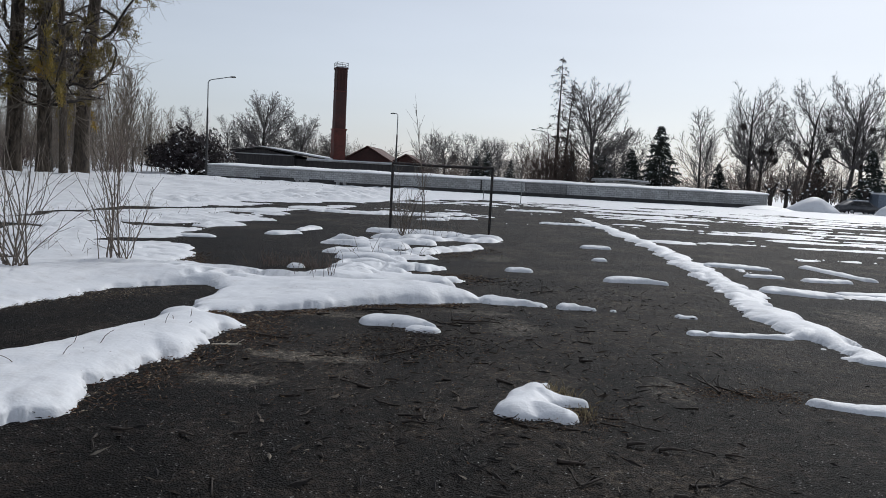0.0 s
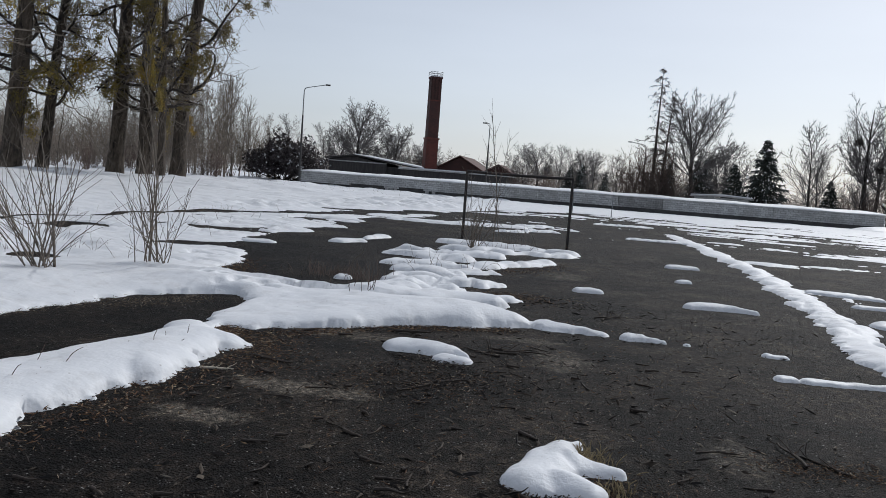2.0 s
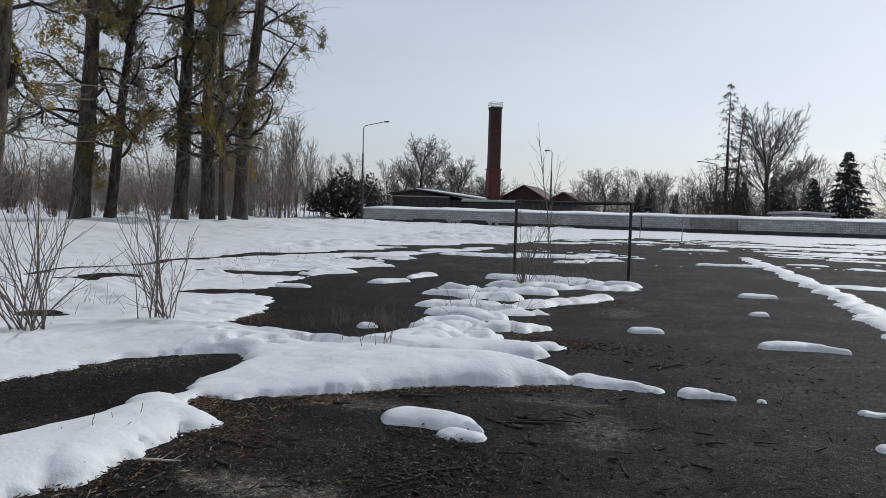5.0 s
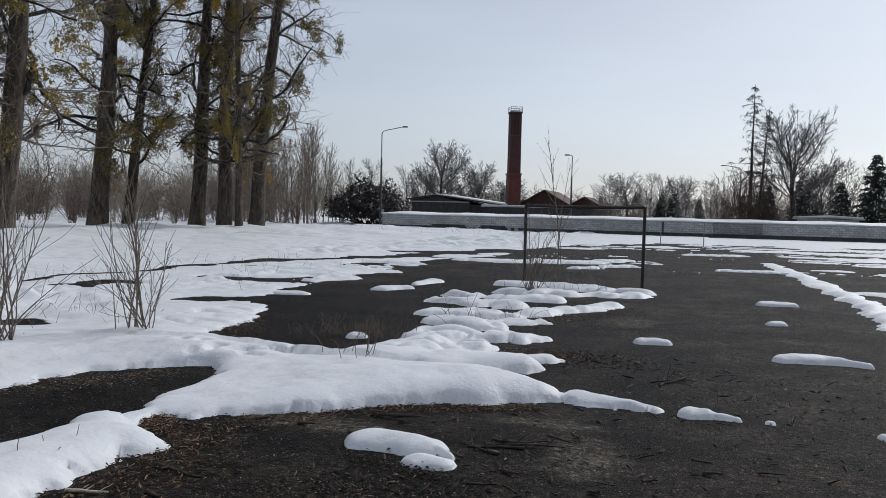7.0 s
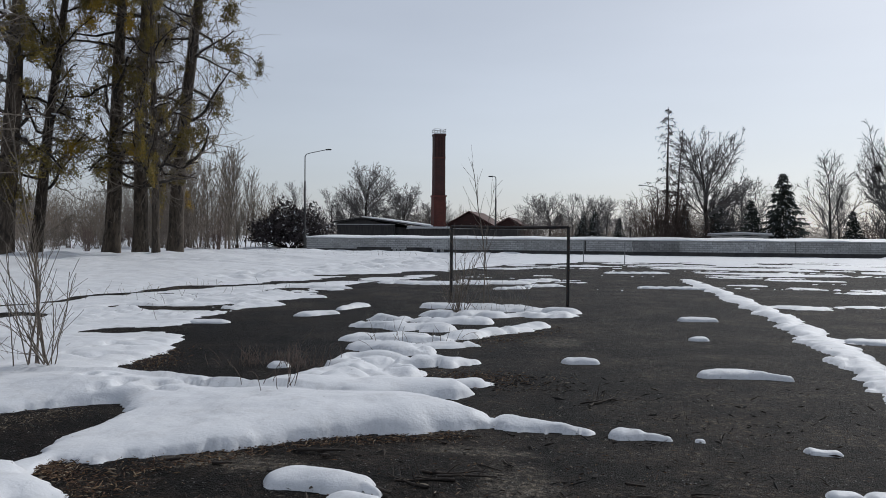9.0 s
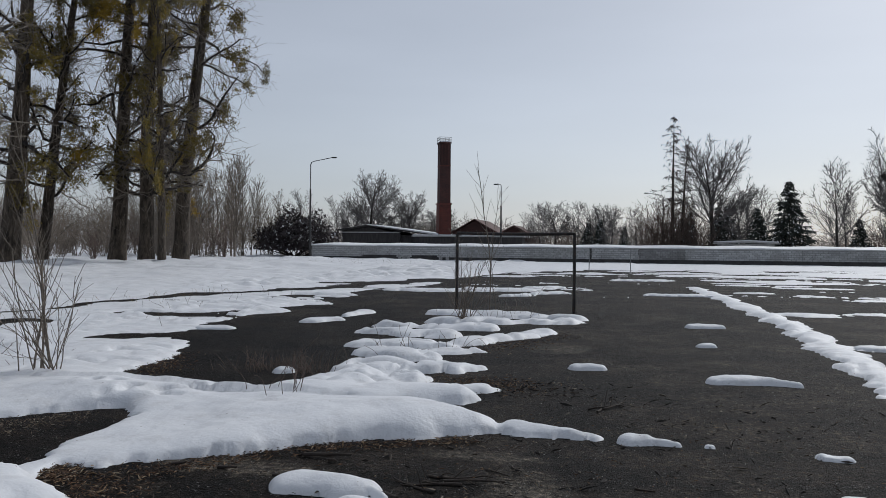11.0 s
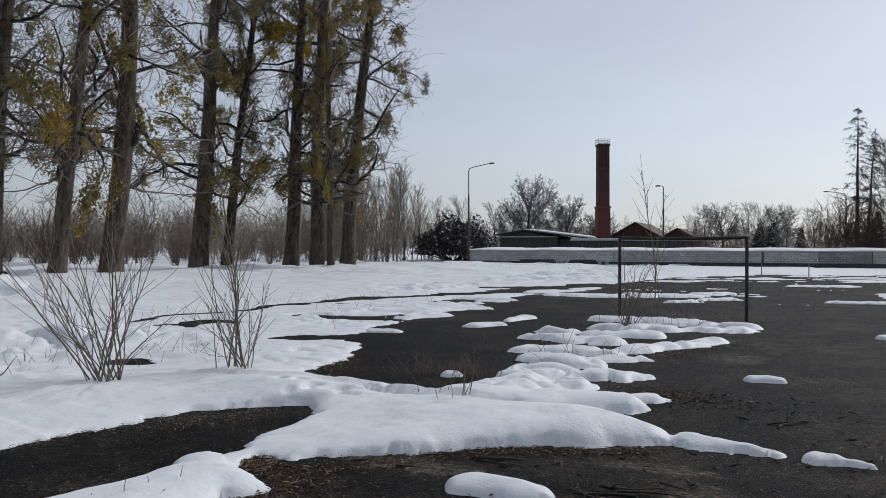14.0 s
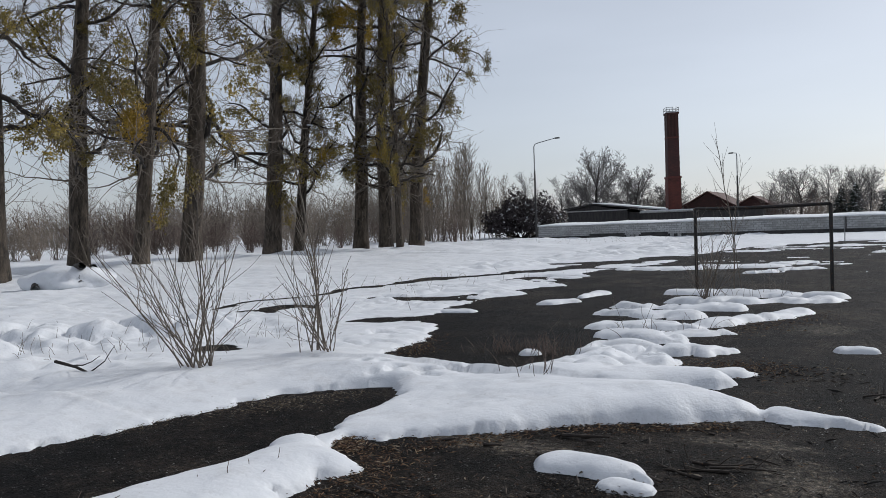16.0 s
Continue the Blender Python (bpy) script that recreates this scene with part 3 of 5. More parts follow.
def build_snow_cover():
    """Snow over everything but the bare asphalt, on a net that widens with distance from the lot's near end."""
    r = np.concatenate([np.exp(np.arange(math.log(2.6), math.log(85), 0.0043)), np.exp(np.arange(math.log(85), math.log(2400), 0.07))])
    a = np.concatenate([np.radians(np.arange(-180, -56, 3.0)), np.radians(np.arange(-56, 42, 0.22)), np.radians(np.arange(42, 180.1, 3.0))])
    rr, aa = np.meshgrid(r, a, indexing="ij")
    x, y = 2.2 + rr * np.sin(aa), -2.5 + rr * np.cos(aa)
    f, edge = snow_inside(x, y)
    z = snow_height(f, edge, x, y)
    f = edge
    bank = np.clip((-13 - x) / 9, 0, 1) * np.clip((y - 2) / 8, 0, 1)
    z = z + np.where(f > 0, bank * (0.14 + 0.2 * lattice_noise(x * 0.3, y * 0.3, 17) + 0.06 * lattice_noise(x * 1.0, y * 1.0, 18)), 0)
    z = z + np.where(f > 0, np.clip(f, 0, 1) * np.clip((-5 - x) / 3, 0, 1) * (0.08 * lattice_noise(x * 0.55, y * 0.55, 22) + np.where(x > -13, 1.45, 0.35) * (0.11 * lattice_noise(x * 1.3, y * 1.6, 23) + 0.07 * lattice_noise(x * 3.3, y * 3.9, 25))), 0)
    pits = lattice_noise(x * 0.9 + 0.4 * lattice_noise(x * 2.2, y * 2.2, 42), y * 1.2, 43)
    rough = np.clip((-5.6 - x) / 1.2, 0, 1) * np.clip((x + 15) / 3, 0, 1) * np.clip((y - 6.6 + (x + 6) * 0.1) / 1.5, 0, 1) * np.clip((26 - y) / 6, 0, 1)
    z = z - np.where(f > 0.15, rough * (0.19 * np.exp(-(pits / 0.13) ** 2) + 0.09 * np.abs(lattice_noise(x * 5, y * 6, 44))), 0)
    z = np.where(f > 0, np.maximum(z, 0.012), z)
    away = np.full(x.shape, 99.0)
    for s in TRACK:
        away = np.minimum(away, -stroke(x, y, *s))
    z = np.where(f > 0, z * np.clip(0.12 + away / 3.2, 0.12, 1) * np.where((x < -5) & (y > 12.4) & (y < 40), 0.75, 1.0), z)
    heap = np.exp(-((x + 31) / 7) ** 2) * np.clip((y - 20) / 6, 0, 1) * np.clip((56 - y) / 6, 0, 1)
    z = z + np.where(f > 0, heap * 0.14 * (1 + lattice_noise(x * 0.3, y * 0.3, 19)), 0)
    prints = random.Random(4)
    for k in range(26):  # animal tracks across the ridge and along the near field
        s = k / 25
        px, py = (-2.75 + 0.9 * s, 8.35 + 0.75 * s) if k % 2 else (-3.4 + 1.5 * s, 8.75 - 0.2 * s)
        px, py = px + prints.uniform(-0.07, 0.07), py + prints.uniform(-0.07, 0.07)
        z = z - np.where(f > 0.1, 0.075 * np.exp(-((x - px) ** 2 + (y - py) ** 2) / 0.003), 0)
    nr, na = x.shape
    keep = np.maximum(np.maximum(f[:-1, :-1], f[1:, :-1]), np.maximum(f[:-1, 1:], f[1:, 1:])) > -0.01
    idx = np.arange(nr * na).reshape(nr, na)
    quads = np.stack([idx[:-1, :-1], idx[:-1, 1:], idx[1:, 1:], idx[1:, :-1]], -1)[keep]
    used, inv = np.unique(quads, return_inverse=True)
    v = np.stack([x.ravel(), y.ravel(), z.ravel()], 1)[used]
    ob = link_mesh("snow_cover", v.tolist(), inv.reshape(-1, 4).tolist(), SNOW, None, True)
    tagged(ob, "thawing white snow cover with rounded broken edges", "snow", kind="stuff")


def snow_patch(label, strokes, full=0.13, width=0.2, wave=0.04, seed=1):
    """A lone cake of snow on the asphalt, from a few strokes."""
    s = np.array(strokes)
    pad = s[:, 4:].max() + 0.15
    x0, x1 = min(s[:, 0].min(), s[:, 2].min()) - pad, max(s[:, 0].max(), s[:, 2].max()) + pad
    y0, y1 = min(s[:, 1].min(), s[:, 3].min()) - pad, max(s[:, 1].max(), s[:, 3].max()) + pad
    step = max(0.018, math.hypot(x1 - x0, y1 - y0) / 110)
    x, y = np.meshgrid(np.arange(x0, x1, step), np.arange(y0, y1, step))
    f = np.full(x.shape, -9.0)
    for k in strokes:
        f = np.maximum(f, stroke(x, y, *k))
    f = f + wave * lattice_noise(x * 4, y * 4, seed) + wave * 0.5 * lattice_noise(x * 10, y * 10, seed + 1)
    g = np.clip(f / width, 0, 1)
    full = full * 0.78
    z = np.where(f > 0, full * np.sqrt(1 - (1 - g) ** 2) * (0.7 + 0.3 * np.clip(f / (width * 1.6), 0, 1)) + 0.012 * lattice_noise(x * 7, y * 7, seed + 2) * g, -0.02)
    keep = np.maximum(np.maximum(f[:-1, :-1], f[1:, :-1]), np.maximum(f[:-1, 1:], f[1:, 1:])) > -0.01
    idx = np.arange(x.size).reshape(x.shape)
    quads = np.stack([idx[:-1, :-1], idx[:-1, 1:], idx[1:, 1:], idx[1:, :-1]], -1)[keep]
    used, inv = np.unique(quads, return_inverse=True)
    v = np.stack([x.ravel(), y.ravel(), z.ravel()], 1)[used]
    c = np.array([v[:, 0].mean(), v[:, 1].mean(), 0.0])
    ob = link_mesh("snow_patch", (v - c).tolist(), inv.reshape(-1, 4).tolist(), SNOW, None, True)
    ob.location = c
    return tagged(ob, label, "snow patch", "snow patches on the asphalt")


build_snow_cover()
snow_patch("lumpy star-shaped snow cake lying on dry grass", ((1.97, 3.4, 2.1, 3.95, 0.2, 0.14), (1.97, 3.4, 1.86, 3.36, 0.17, 0.1), (2.15, 3.75, 2.46, 3.68, 0.15, 0.07), (2.08, 3.4, 2.3, 3.3, 0.16, 0.08), (2.1, 3.95, 2.2, 4.1, 0.1, 0.06)), 0.14, 0.15, 0.05, 21)
snow_patch("long rounded loaf of snow on the asphalt", ((0.36, 6.42, 0.84, 6.37, 0.2, 0.16), (0.84, 6.37, 1.04, 6.26, 0.11, 0.05)), 0.15, 0.16, 0.025, 23)
snow_patch("small rounded snow lump beside a snow loaf", ((0.86, 6.12, 1.05, 6.1, 0.12, 0.09),), 0.09, 0.12, 0.02, 25)
snow_patch("thin tapering sliver of snow on asphalt", ((2.68, 8.27, 2.82, 8.27, 0.14, 0.1), (2.82, 8.27, 3.08, 8.24, 0.08, 0.03)), 0.12, 0.11, 0.02, 27)
snow_patch("crumb of snow beside brown soil on asphalt", ((3.33, 8.27, 3.35, 8.27, 0.038, 0.035),), 0.045, 0.04, 0.008, 65)
snow_patch("small thawing snow lump on asphalt", ((4.22, 8.16, 4.38, 8.14, 0.075, 0.05),), 0.06, 0.06, 0.02, 67)
snow_patch("short flat bar of snow on asphalt", ((1.98, 12.17, 2.28, 12.2, 0.13, 0.1),), 0.11, 0.1, 0.02, 29)
snow_patch("long low bar of snow on asphalt", ((3.74, 11.56, 4.15, 11.68, 0.14, 0.16), (4.15, 11.68, 4.72, 11.55, 0.13, 0.05)), 0.14, 0.12, 0.025, 31)
snow_patch("low bar of snow on asphalt", ((4.0, 18.35, 4.6, 18.4, 0.16, 0.1),), 0.12, 0.12, 0.03, 33)
snow_patch("small snow lump on asphalt", ((3.95, 15.15, 4.04, 15.17, 0.13, 0.1),), 0.1, 0.1, 0.03, 35)
snow_patch("broken chain of low snow on asphalt", ((4.1, 7.0, 4.2, 7.02, 0.09, 0.07), (4.4, 7.05, 4.7, 7.08, 0.1, 0.08), (4.75, 7.08, 5.25, 7.12, 0.07, 0.09)), 0.07, 0.08, 0.025, 37)
snow_patch("long strip of snow with a crack", ((4.45, 4.22, 4.72, 4.15, 0.07, 0.09), (4.8, 4.14, 5.9, 4.05, 0.1, 0.14)), 0.09, 0.1, 0.02, 39)
snow_patch("flat snow cake in the bare pool of asphalt", ((-4.1, 17.0, -3.7, 17.5, 0.25, 0.16), (-3.85, 18.4, -3.7, 19.4, 0.12, 0.25)), 0.12, 0.15, 0.05, 41)
snow_patch("low oval snow cake on asphalt", ((-5.65, 15.1, -5.15, 15.2, 0.18, 0.14),), 0.1, 0.14, 0.03, 43)
snow_patch("round snow cap on a weed clump", ((-1.85, 10.75, -1.75, 10.8, 0.13, 0.11),), 0.13, 0.12, 0.03, 45)
snow_patch("ragged far strip of snow behind the goal", ((-5.9, 28.8, -4.2, 28.6, 0.4, 0.5), (-4.2, 28.6, -1.2, 30.2, 0.45, 0.6), (-1.0, 31.5, -0.2, 32.2, 0.4, 0.4)), 0.13, 0.3, 0.2, 47)
snow_patch("ragged snow cake behind the goal", ((-1.3, 26.8, -0.7, 27.3, 0.25, 0.3), (-0.5, 28.2, 0.4, 29.0, 0.25, 0.3)), 0.12, 0.25, 0.12, 49)
snow_patch("low snow streak on far asphalt", ((3.5, 29.0, 5.5, 29.1, 0.25, 0.3),), 0.1, 0.2, 0.15, 51)
snow_patch("low snow streak on far asphalt", ((2.2, 40, 4.4, 40.8, 0.4, 0.5),), 0.1, 0.3, 0.2, 53)
snow_patch("rounded slab of snow on asphalt", ((6.6, 15.6, 7.7, 15.3, 0.2, 0.12),), 0.11, 0.14, 0.03, 55)
snow_patch("rounded slab of snow on asphalt", ((6.9, 13.8, 7.5, 13.8, 0.12, 0.09),), 0.09, 0.1, 0.03, 57)
snow_patch("wide slab of snow on asphalt", ((6.6, 11.55, 7.2, 11.3, 0.26, 0.24), (7.2, 11.3, 7.6, 11.25, 0.2, 0.1)), 0.13, 0.18, 0.03, 59)
snow_patch("long slab of snow on asphalt", ((7.8, 11.6, 9.2, 11.9, 0.14, 0.2),), 0.1, 0.14, 0.03, 61)
snow_patch("slanting slab of snow on asphalt", ((9.0, 16.4, 9.5, 14.3, 0.15, 0.12), (8.0, 13.6, 8.8, 13.7, 0.14, 0.1)), 0.1, 0.12, 0.04, 63)


# ---- boundary wall ----
WALL_TURN = math.degrees(math.atan2(3, 57.5))
WALL_LENGTH = 57.6


def build_wall():
    """A long low wall of pale blocks on a dark foundation, capped with snow. Its own x runs along it."""
    root = new("wall_boundary")
    root.matrix_basis = pose(-29.1, 75.0, 0, 0, 0, WALL_TURN)
    tagged(root, "long low wall of dirty grey-white blocks capped with snow", "wall", kind="structure")
    spans = [(0, 5.2), (5.22, 14.9), (14.92, 24.9), (24.92, 32.9), (32.94, 37.2), (37.24, 47.6), (47.64, WALL_LENGTH)]
    for n, (a, b) in enumerate(spans):
        part("wall_panel", box(a, 0 if n % 2 else 0.012, 0.44, b, 0.42, 1.46), OLD_BLOCKS if n == 4 else BLOCKS, root, "darker weathered stretch of blockwork" if n == 4 else "")
    part("foundation", box(0.02, 0.05, -0.05, WALL_LENGTH - 0.02, 0.4, 0.442), FOUNDATION, root)
    part("end_wall", box(-0.25, 0.43, 0, 0.0, 5.9, 1.38), BLOCKS, root)
    part("end_wall", box(WALL_LENGTH, 0.43, 0, WALL_LENGTH + 0.25, 5.9, 1.38), BLOCKS, root)
    part("coping", box(-0.15, -0.08, 1.46, WALL_LENGTH + 0.15, 0.5, 1.52, 0.01), CONCRETE, root)
    for a, b in ((5.4, 9.0), (10.6, 13.2)):
        part("vent_opening", box(a, -0.01, 0.3, b, 0.1, 0.62), FOUNDATION, root)
    for a in (9.15, 9.6, 10.05, 13.4, 14.1):
        part("broken_block", box(a, -0.03, 0.1, a + 0.35, 0.2, 0.5, 0.02), CONCRETE, root)
    part("downpipe", box(28.35, -0.06, 0.3, 28.5, 0.0, 1.5, 0.02), FOUNDATION, root)
    # the snow on the coping
    xs = np.arange(-0.2, WALL_LENGTH + 0.21, 0.25)
    prof = [(-0.12, 1.522), (-0.14, 1.55), (-0.08, 1.6), (0.25, 1.65), (2.5, 1.73), (6.0, 1.83), (6.0, 1.522)]
    v, f = [], []
    for x in xs:
        wob = 0.035 * math.sin(x * 0.9) + 0.03 * noise.noise((x * 0.6, 3, 0)) + 0.02 * noise.noise((x * 2.3, 7, 0))
        for k, (y, z) in enumerate(prof):
            v.append((x, y + (wob * 0.6 if k in (0, 1, 2) else 0), z + (wob if 1 < k < 6 else 0)))
    n = len(prof)
    for i in range(len(xs) - 1):
        for k in range(n - 1):
            f.append((i * n + k, i * n + k + 1, (i + 1) * n + k + 1, (i + 1) * n + k))
    f.append(list(range(n))[::-1])
    f.append([(len(xs) - 1) * n + k for k in range(n)])
    link_mesh("snow_cap", v, f, SNOW, root, True, "thick rounded snow on the coping")
    part("roof_slab", box(-0.2, 0.52, 1.4, WALL_LENGTH + 0.2, 6.0, 1.52), CONCRETE, root)


build_wall()

# ---- goal ----
def build_goal():
    root = new("football_goal")
    tagged(root, "bare dark steel football goal frame, rusty, without a net", "goal")
    a, b = np.array((-1.68, 20.82)), np.array((1.35, 20.9))
    for p in (a, b):
        t = Tubes()
        t.add([(p[0], p[1], -0.05), (p[0], p[1], 1.0), (p[0], p[1], 2.04)], [0.042] * 3, 10)
        t.link("post", POST_PAINT, root)
    t = Tubes()
    k = np.linspace(0, 1, 9)
    bar = [(a[0] + (b[0] - a[0]) * s, a[1] + (b[1] - a[1]) * s, 2.03 - 0.02 * math.sin(math.pi * s)) for s in k]
    t.add(bar, [0.042] * 9, 10)
    t.link("crossbar", POST_PAINT, root)
    for p in (a, b):
        t = Tubes()
        t.add([(p[0], p[1] + 0.04, 1.98), (p[0], p[1] + 0.5, 1.99)], [0.02] * 2, 6)
        t.link("net_hook", POST_PAINT, root)


build_goal()


# ---- lamps ----
def street_lamp(x, y, height, reach, label, dark=0.5, turn=0.0):
    root = new("street_lamp")
    root.matrix_basis = pose(x, y, 0, 0, 0, turn)
    tagged(root, label, "street lamp", "street lamps")
    t = Tubes()
    t.add([(0, 0, -0.1), (0, 0, height * 0.25), (0, 0, height * 0.72)], [0.115, 0.11, 0.085], 10)
    t.link("pole", LAMP_DARK, root)
    t = Tubes()
    t.add([(0, 0, height * 0.7), (0, 0, height - 0.35), (reach * 0.06, 0, height - 0.1), (reach * 0.2, 0, height), (reach, 0, height + 0.14 * abs(reach))],
          [0.06, 0.055, 0.05, 0.045, 0.04], 8)
    t.link("arm", LAMP_STEEL, root)
    tip, rise = math.copysign(0.55, reach), height + 0.14 * abs(reach)
    bm = box(min(reach, reach + tip), -0.13, rise - 0.06, max(reach, reach + tip), 0.13, rise + 0.07, 0.04)
    part("lamp_head", bm, LAMP_DARK, root)
    return root


street_lamp(-28.93, 74.0, 10.15, 2.3, "tall steel street lamp with a long rising arm", turn=0)
street_lamp(-11.1, 86.0, 8.5, -0.3, "slim street lamp beyond the wall with a short head")
street_lamp(6.9, 96.5, 7.9, -1.7, "street lamp beyond the wall with a long arm")


# ---- chimney and buildings beyond the wall ----
def build_chimney():
    root = new("brick_chimney")
    root.matrix_basis = pose(-21.1, 100, 0, 0, 0, 27)
    tagged(root, "tall square red brick chimney with a rail on top", "chimney")

    def shaft(name, z0, z1, w0, w1, mat_, bevel=0.0):
        bm = bmesh.new()
        lo = [bm.verts.new((sx * w0, sy * w0, z0)) for sx, sy in ((-1, -1), (1, -1), (1, 1), (-1, 1))]
        hi = [bm.verts.new((sx * w1, sy * w1, z1)) for sx, sy in ((-1, -1), (1, -1), (1, 1), (-1, 1))]
        bm.faces.new(lo[::-1])
        bm.faces.new(hi)
        for i in range(4):
            j = (i + 1) % 4
            bm.faces.new((lo[i], lo[j], hi[j], hi[i]))
        return part(name, bm, mat_, root)

    shaft("base", 0, 7.0, 0.83, 0.81, RED_BRICK)
    shaft("collar", 7.0, 7.22, 0.91, 0.91, RED_BRICK)
    shaft("shaft", 7.22, 12.1, 0.74, 0.72, SOOT_SHADE_BRICK)
    shaft("band", 12.1, 12.25, 0.75, 0.75, RED_BRICK)
    shaft("upper_shaft", 12.25, 15.1, 0.72, 0.72, SOOT_SHADE_BRICK)
    shaft("crown", 15.1, 15.3, 0.8, 0.8, SOOT_SHADE_BRICK)
    for k in range(3):
        part("pilaster", box(-0.55 + k * 0.45, -0.78, 12.3, -0.35 + k * 0.45, -0.7, 15.0), SOOT_SHADE_BRICK, root)
    shaft("snow_cap", 15.3, 15.42, 0.76, 0.7, SNOW)
    for z in (15.65, 15.95):
        t = Tubes()
        t.add([(-0.76, -0.76, z), (0.76, -0.76, z), (0.76, 0.76, z), (-0.76, 0.76, z), (-0.76, -0.76, z)], [0.03] * 5, 5)
        t.link("rail", LAMP_STEEL, root)
    for sx, sy in ((-1, -1), (1, -1), (1, 1), (-1, 1), (0, -1), (0, 1)):
        t = Tubes()
        t.add([(sx * 0.76, sy * 0.76, 15.28), (sx * 0.76, sy * 0.76, 15.97)], [0.03] * 2, 5)
        t.link("rail_post", LAMP_STEEL, root)


def gabled_house(name, label, x0, x1, y0, y1, eave, ridge, wall_mat, roof_mat, snowy, windows=0):
    root = new(name)
    root.location = ((x0 + x1) / 2, y0, 0)
    tagged(root, label, "building")
    h, d = (x1 - x0) / 2, y1 - y0
    part("wall", prism([(-h, 0), (h, 0), (h, eave), (0, ridge - 0.12), (-h, eave)], 0, d), wall_mat, root)
    over = 0.45
    slope = (ridge - eave) / h
    for s in (-1, 1):
        out = [(s * (h + over), eave - over * slope + 0.02), (0, ridge), (0, ridge + 0.14), (s * (h + over), eave - over * slope + 0.16)]
        part("roof", prism(out, -0.4, d + 0.4), roof_mat, root)
        if snowy:
            top = [(s * (h + over - 0.1), eave - over * slope + 0.19), (0, ridge + 0.145), (0, ridge + 0.27), (s * (h + over - 0.1), eave - over * slope + 0.3)]
            part("roof_snow", prism(top, -0.2, d + 0.35), SNOW, root)
    for k in range(windows):
        x = -h + (k + 0.5) * 2 * h / windows
        w = part("window", box(x - 0.4, -0.06, eave - 1.0, x + 0.4, 0.02, eave - 0.2), CONCRETE, root)
        part("pane", box(x - 0.33, -0.075, eave - 0.93, x + 0.33, -0.055, eave - 0.27), GLASS_DARK, w)
    return root


def build_long_shed():
    """A dark boarded shed, its gable to the lot and a long snowy roof that runs aside."""
    root = new("shed")
    root.location = (-34.7, 98, 0)
    tagged(root, "low dark boarded shed with a snow-covered roof", "building")
    part("wall", prism([(0, 0), (8.2, 0), (8.2, 3.1), (3.6, 4.0), (0, 3.5)], 0, 9), DARK_WOOD, root)
    part("wall_board", box(-0.05, -0.08, 3.2, 8.2, 0.0, 3.35), CONCRETE, root)
    part("roof", prism([(-0.5, 3.48), (3.6, 4.08), (3.6, 4.24), (-0.5, 3.64)], -0.5, 9.5), DARK_WOOD, root)
    part("roof", prism([(3.6, 4.08), (13.2, 2.85), (13.2, 3.0), (3.6, 4.24)], -0.5, 9.5), DARK_WOOD, root)
    part("roof_snow", prism([(3.7, 4.25), (13.1, 3.01), (13.1, 3.18), (3.7, 4.36)], -0.35, 9.4), SNOW, root)
    part("roof_snow", prism([(-0.4, 3.66), (3.6, 4.25), (3.6, 4.34), (-0.4, 3.74)], 0.6, 9.4), SNOW, root)
    part("annex", box(8.2, 0.4, 0, 13.0, 8, 2.9), DARK_WOOD, root)


build_chimney()
build_long_shed()
# both brick gables take the darker brick, their shade put into the colour
gabled_house("brick_house", "red-brown brick gable end with a tiled roof", -22.1, -15.6, 110, 122, 3.5, 5.35, SOOT_SHADE_BRICK, RED_TILES, False)
gabled_house("brick_house", "small red-brown brick gable with a tiled roof", -15.3, -11.4, 112, 120, 3.4, 4.5, SOOT_SHADE_BRICK, RED_TILES, False)
gabled_house("flat_shed", "low pale hut with snow on its roof", 12.4, 17.6, 86, 90, 2.05, 2.2, CONCRETE, CONCRETE, True)
low = new("low_building")
low.location = (-24, 96, 0)
tagged(low, "low long building with a flat snow-covered roof", "building")
part("wall", box(0, 0, 0, 14, 8, 2.7), DARK_WOOD, low)
part("roof_slab", box(-0.3, -0.3, 2.7, 14.3, 8.3, 2.85), CONCRETE, low)
part("roof_snow", box(-0.25, -0.25, 2.853, 14.25, 8.25, 3.0, 0.05), SNOW, low)


# ---- trees ----
def plant(name, label, category, group=""):
    return tagged(new(name), label, category, group)


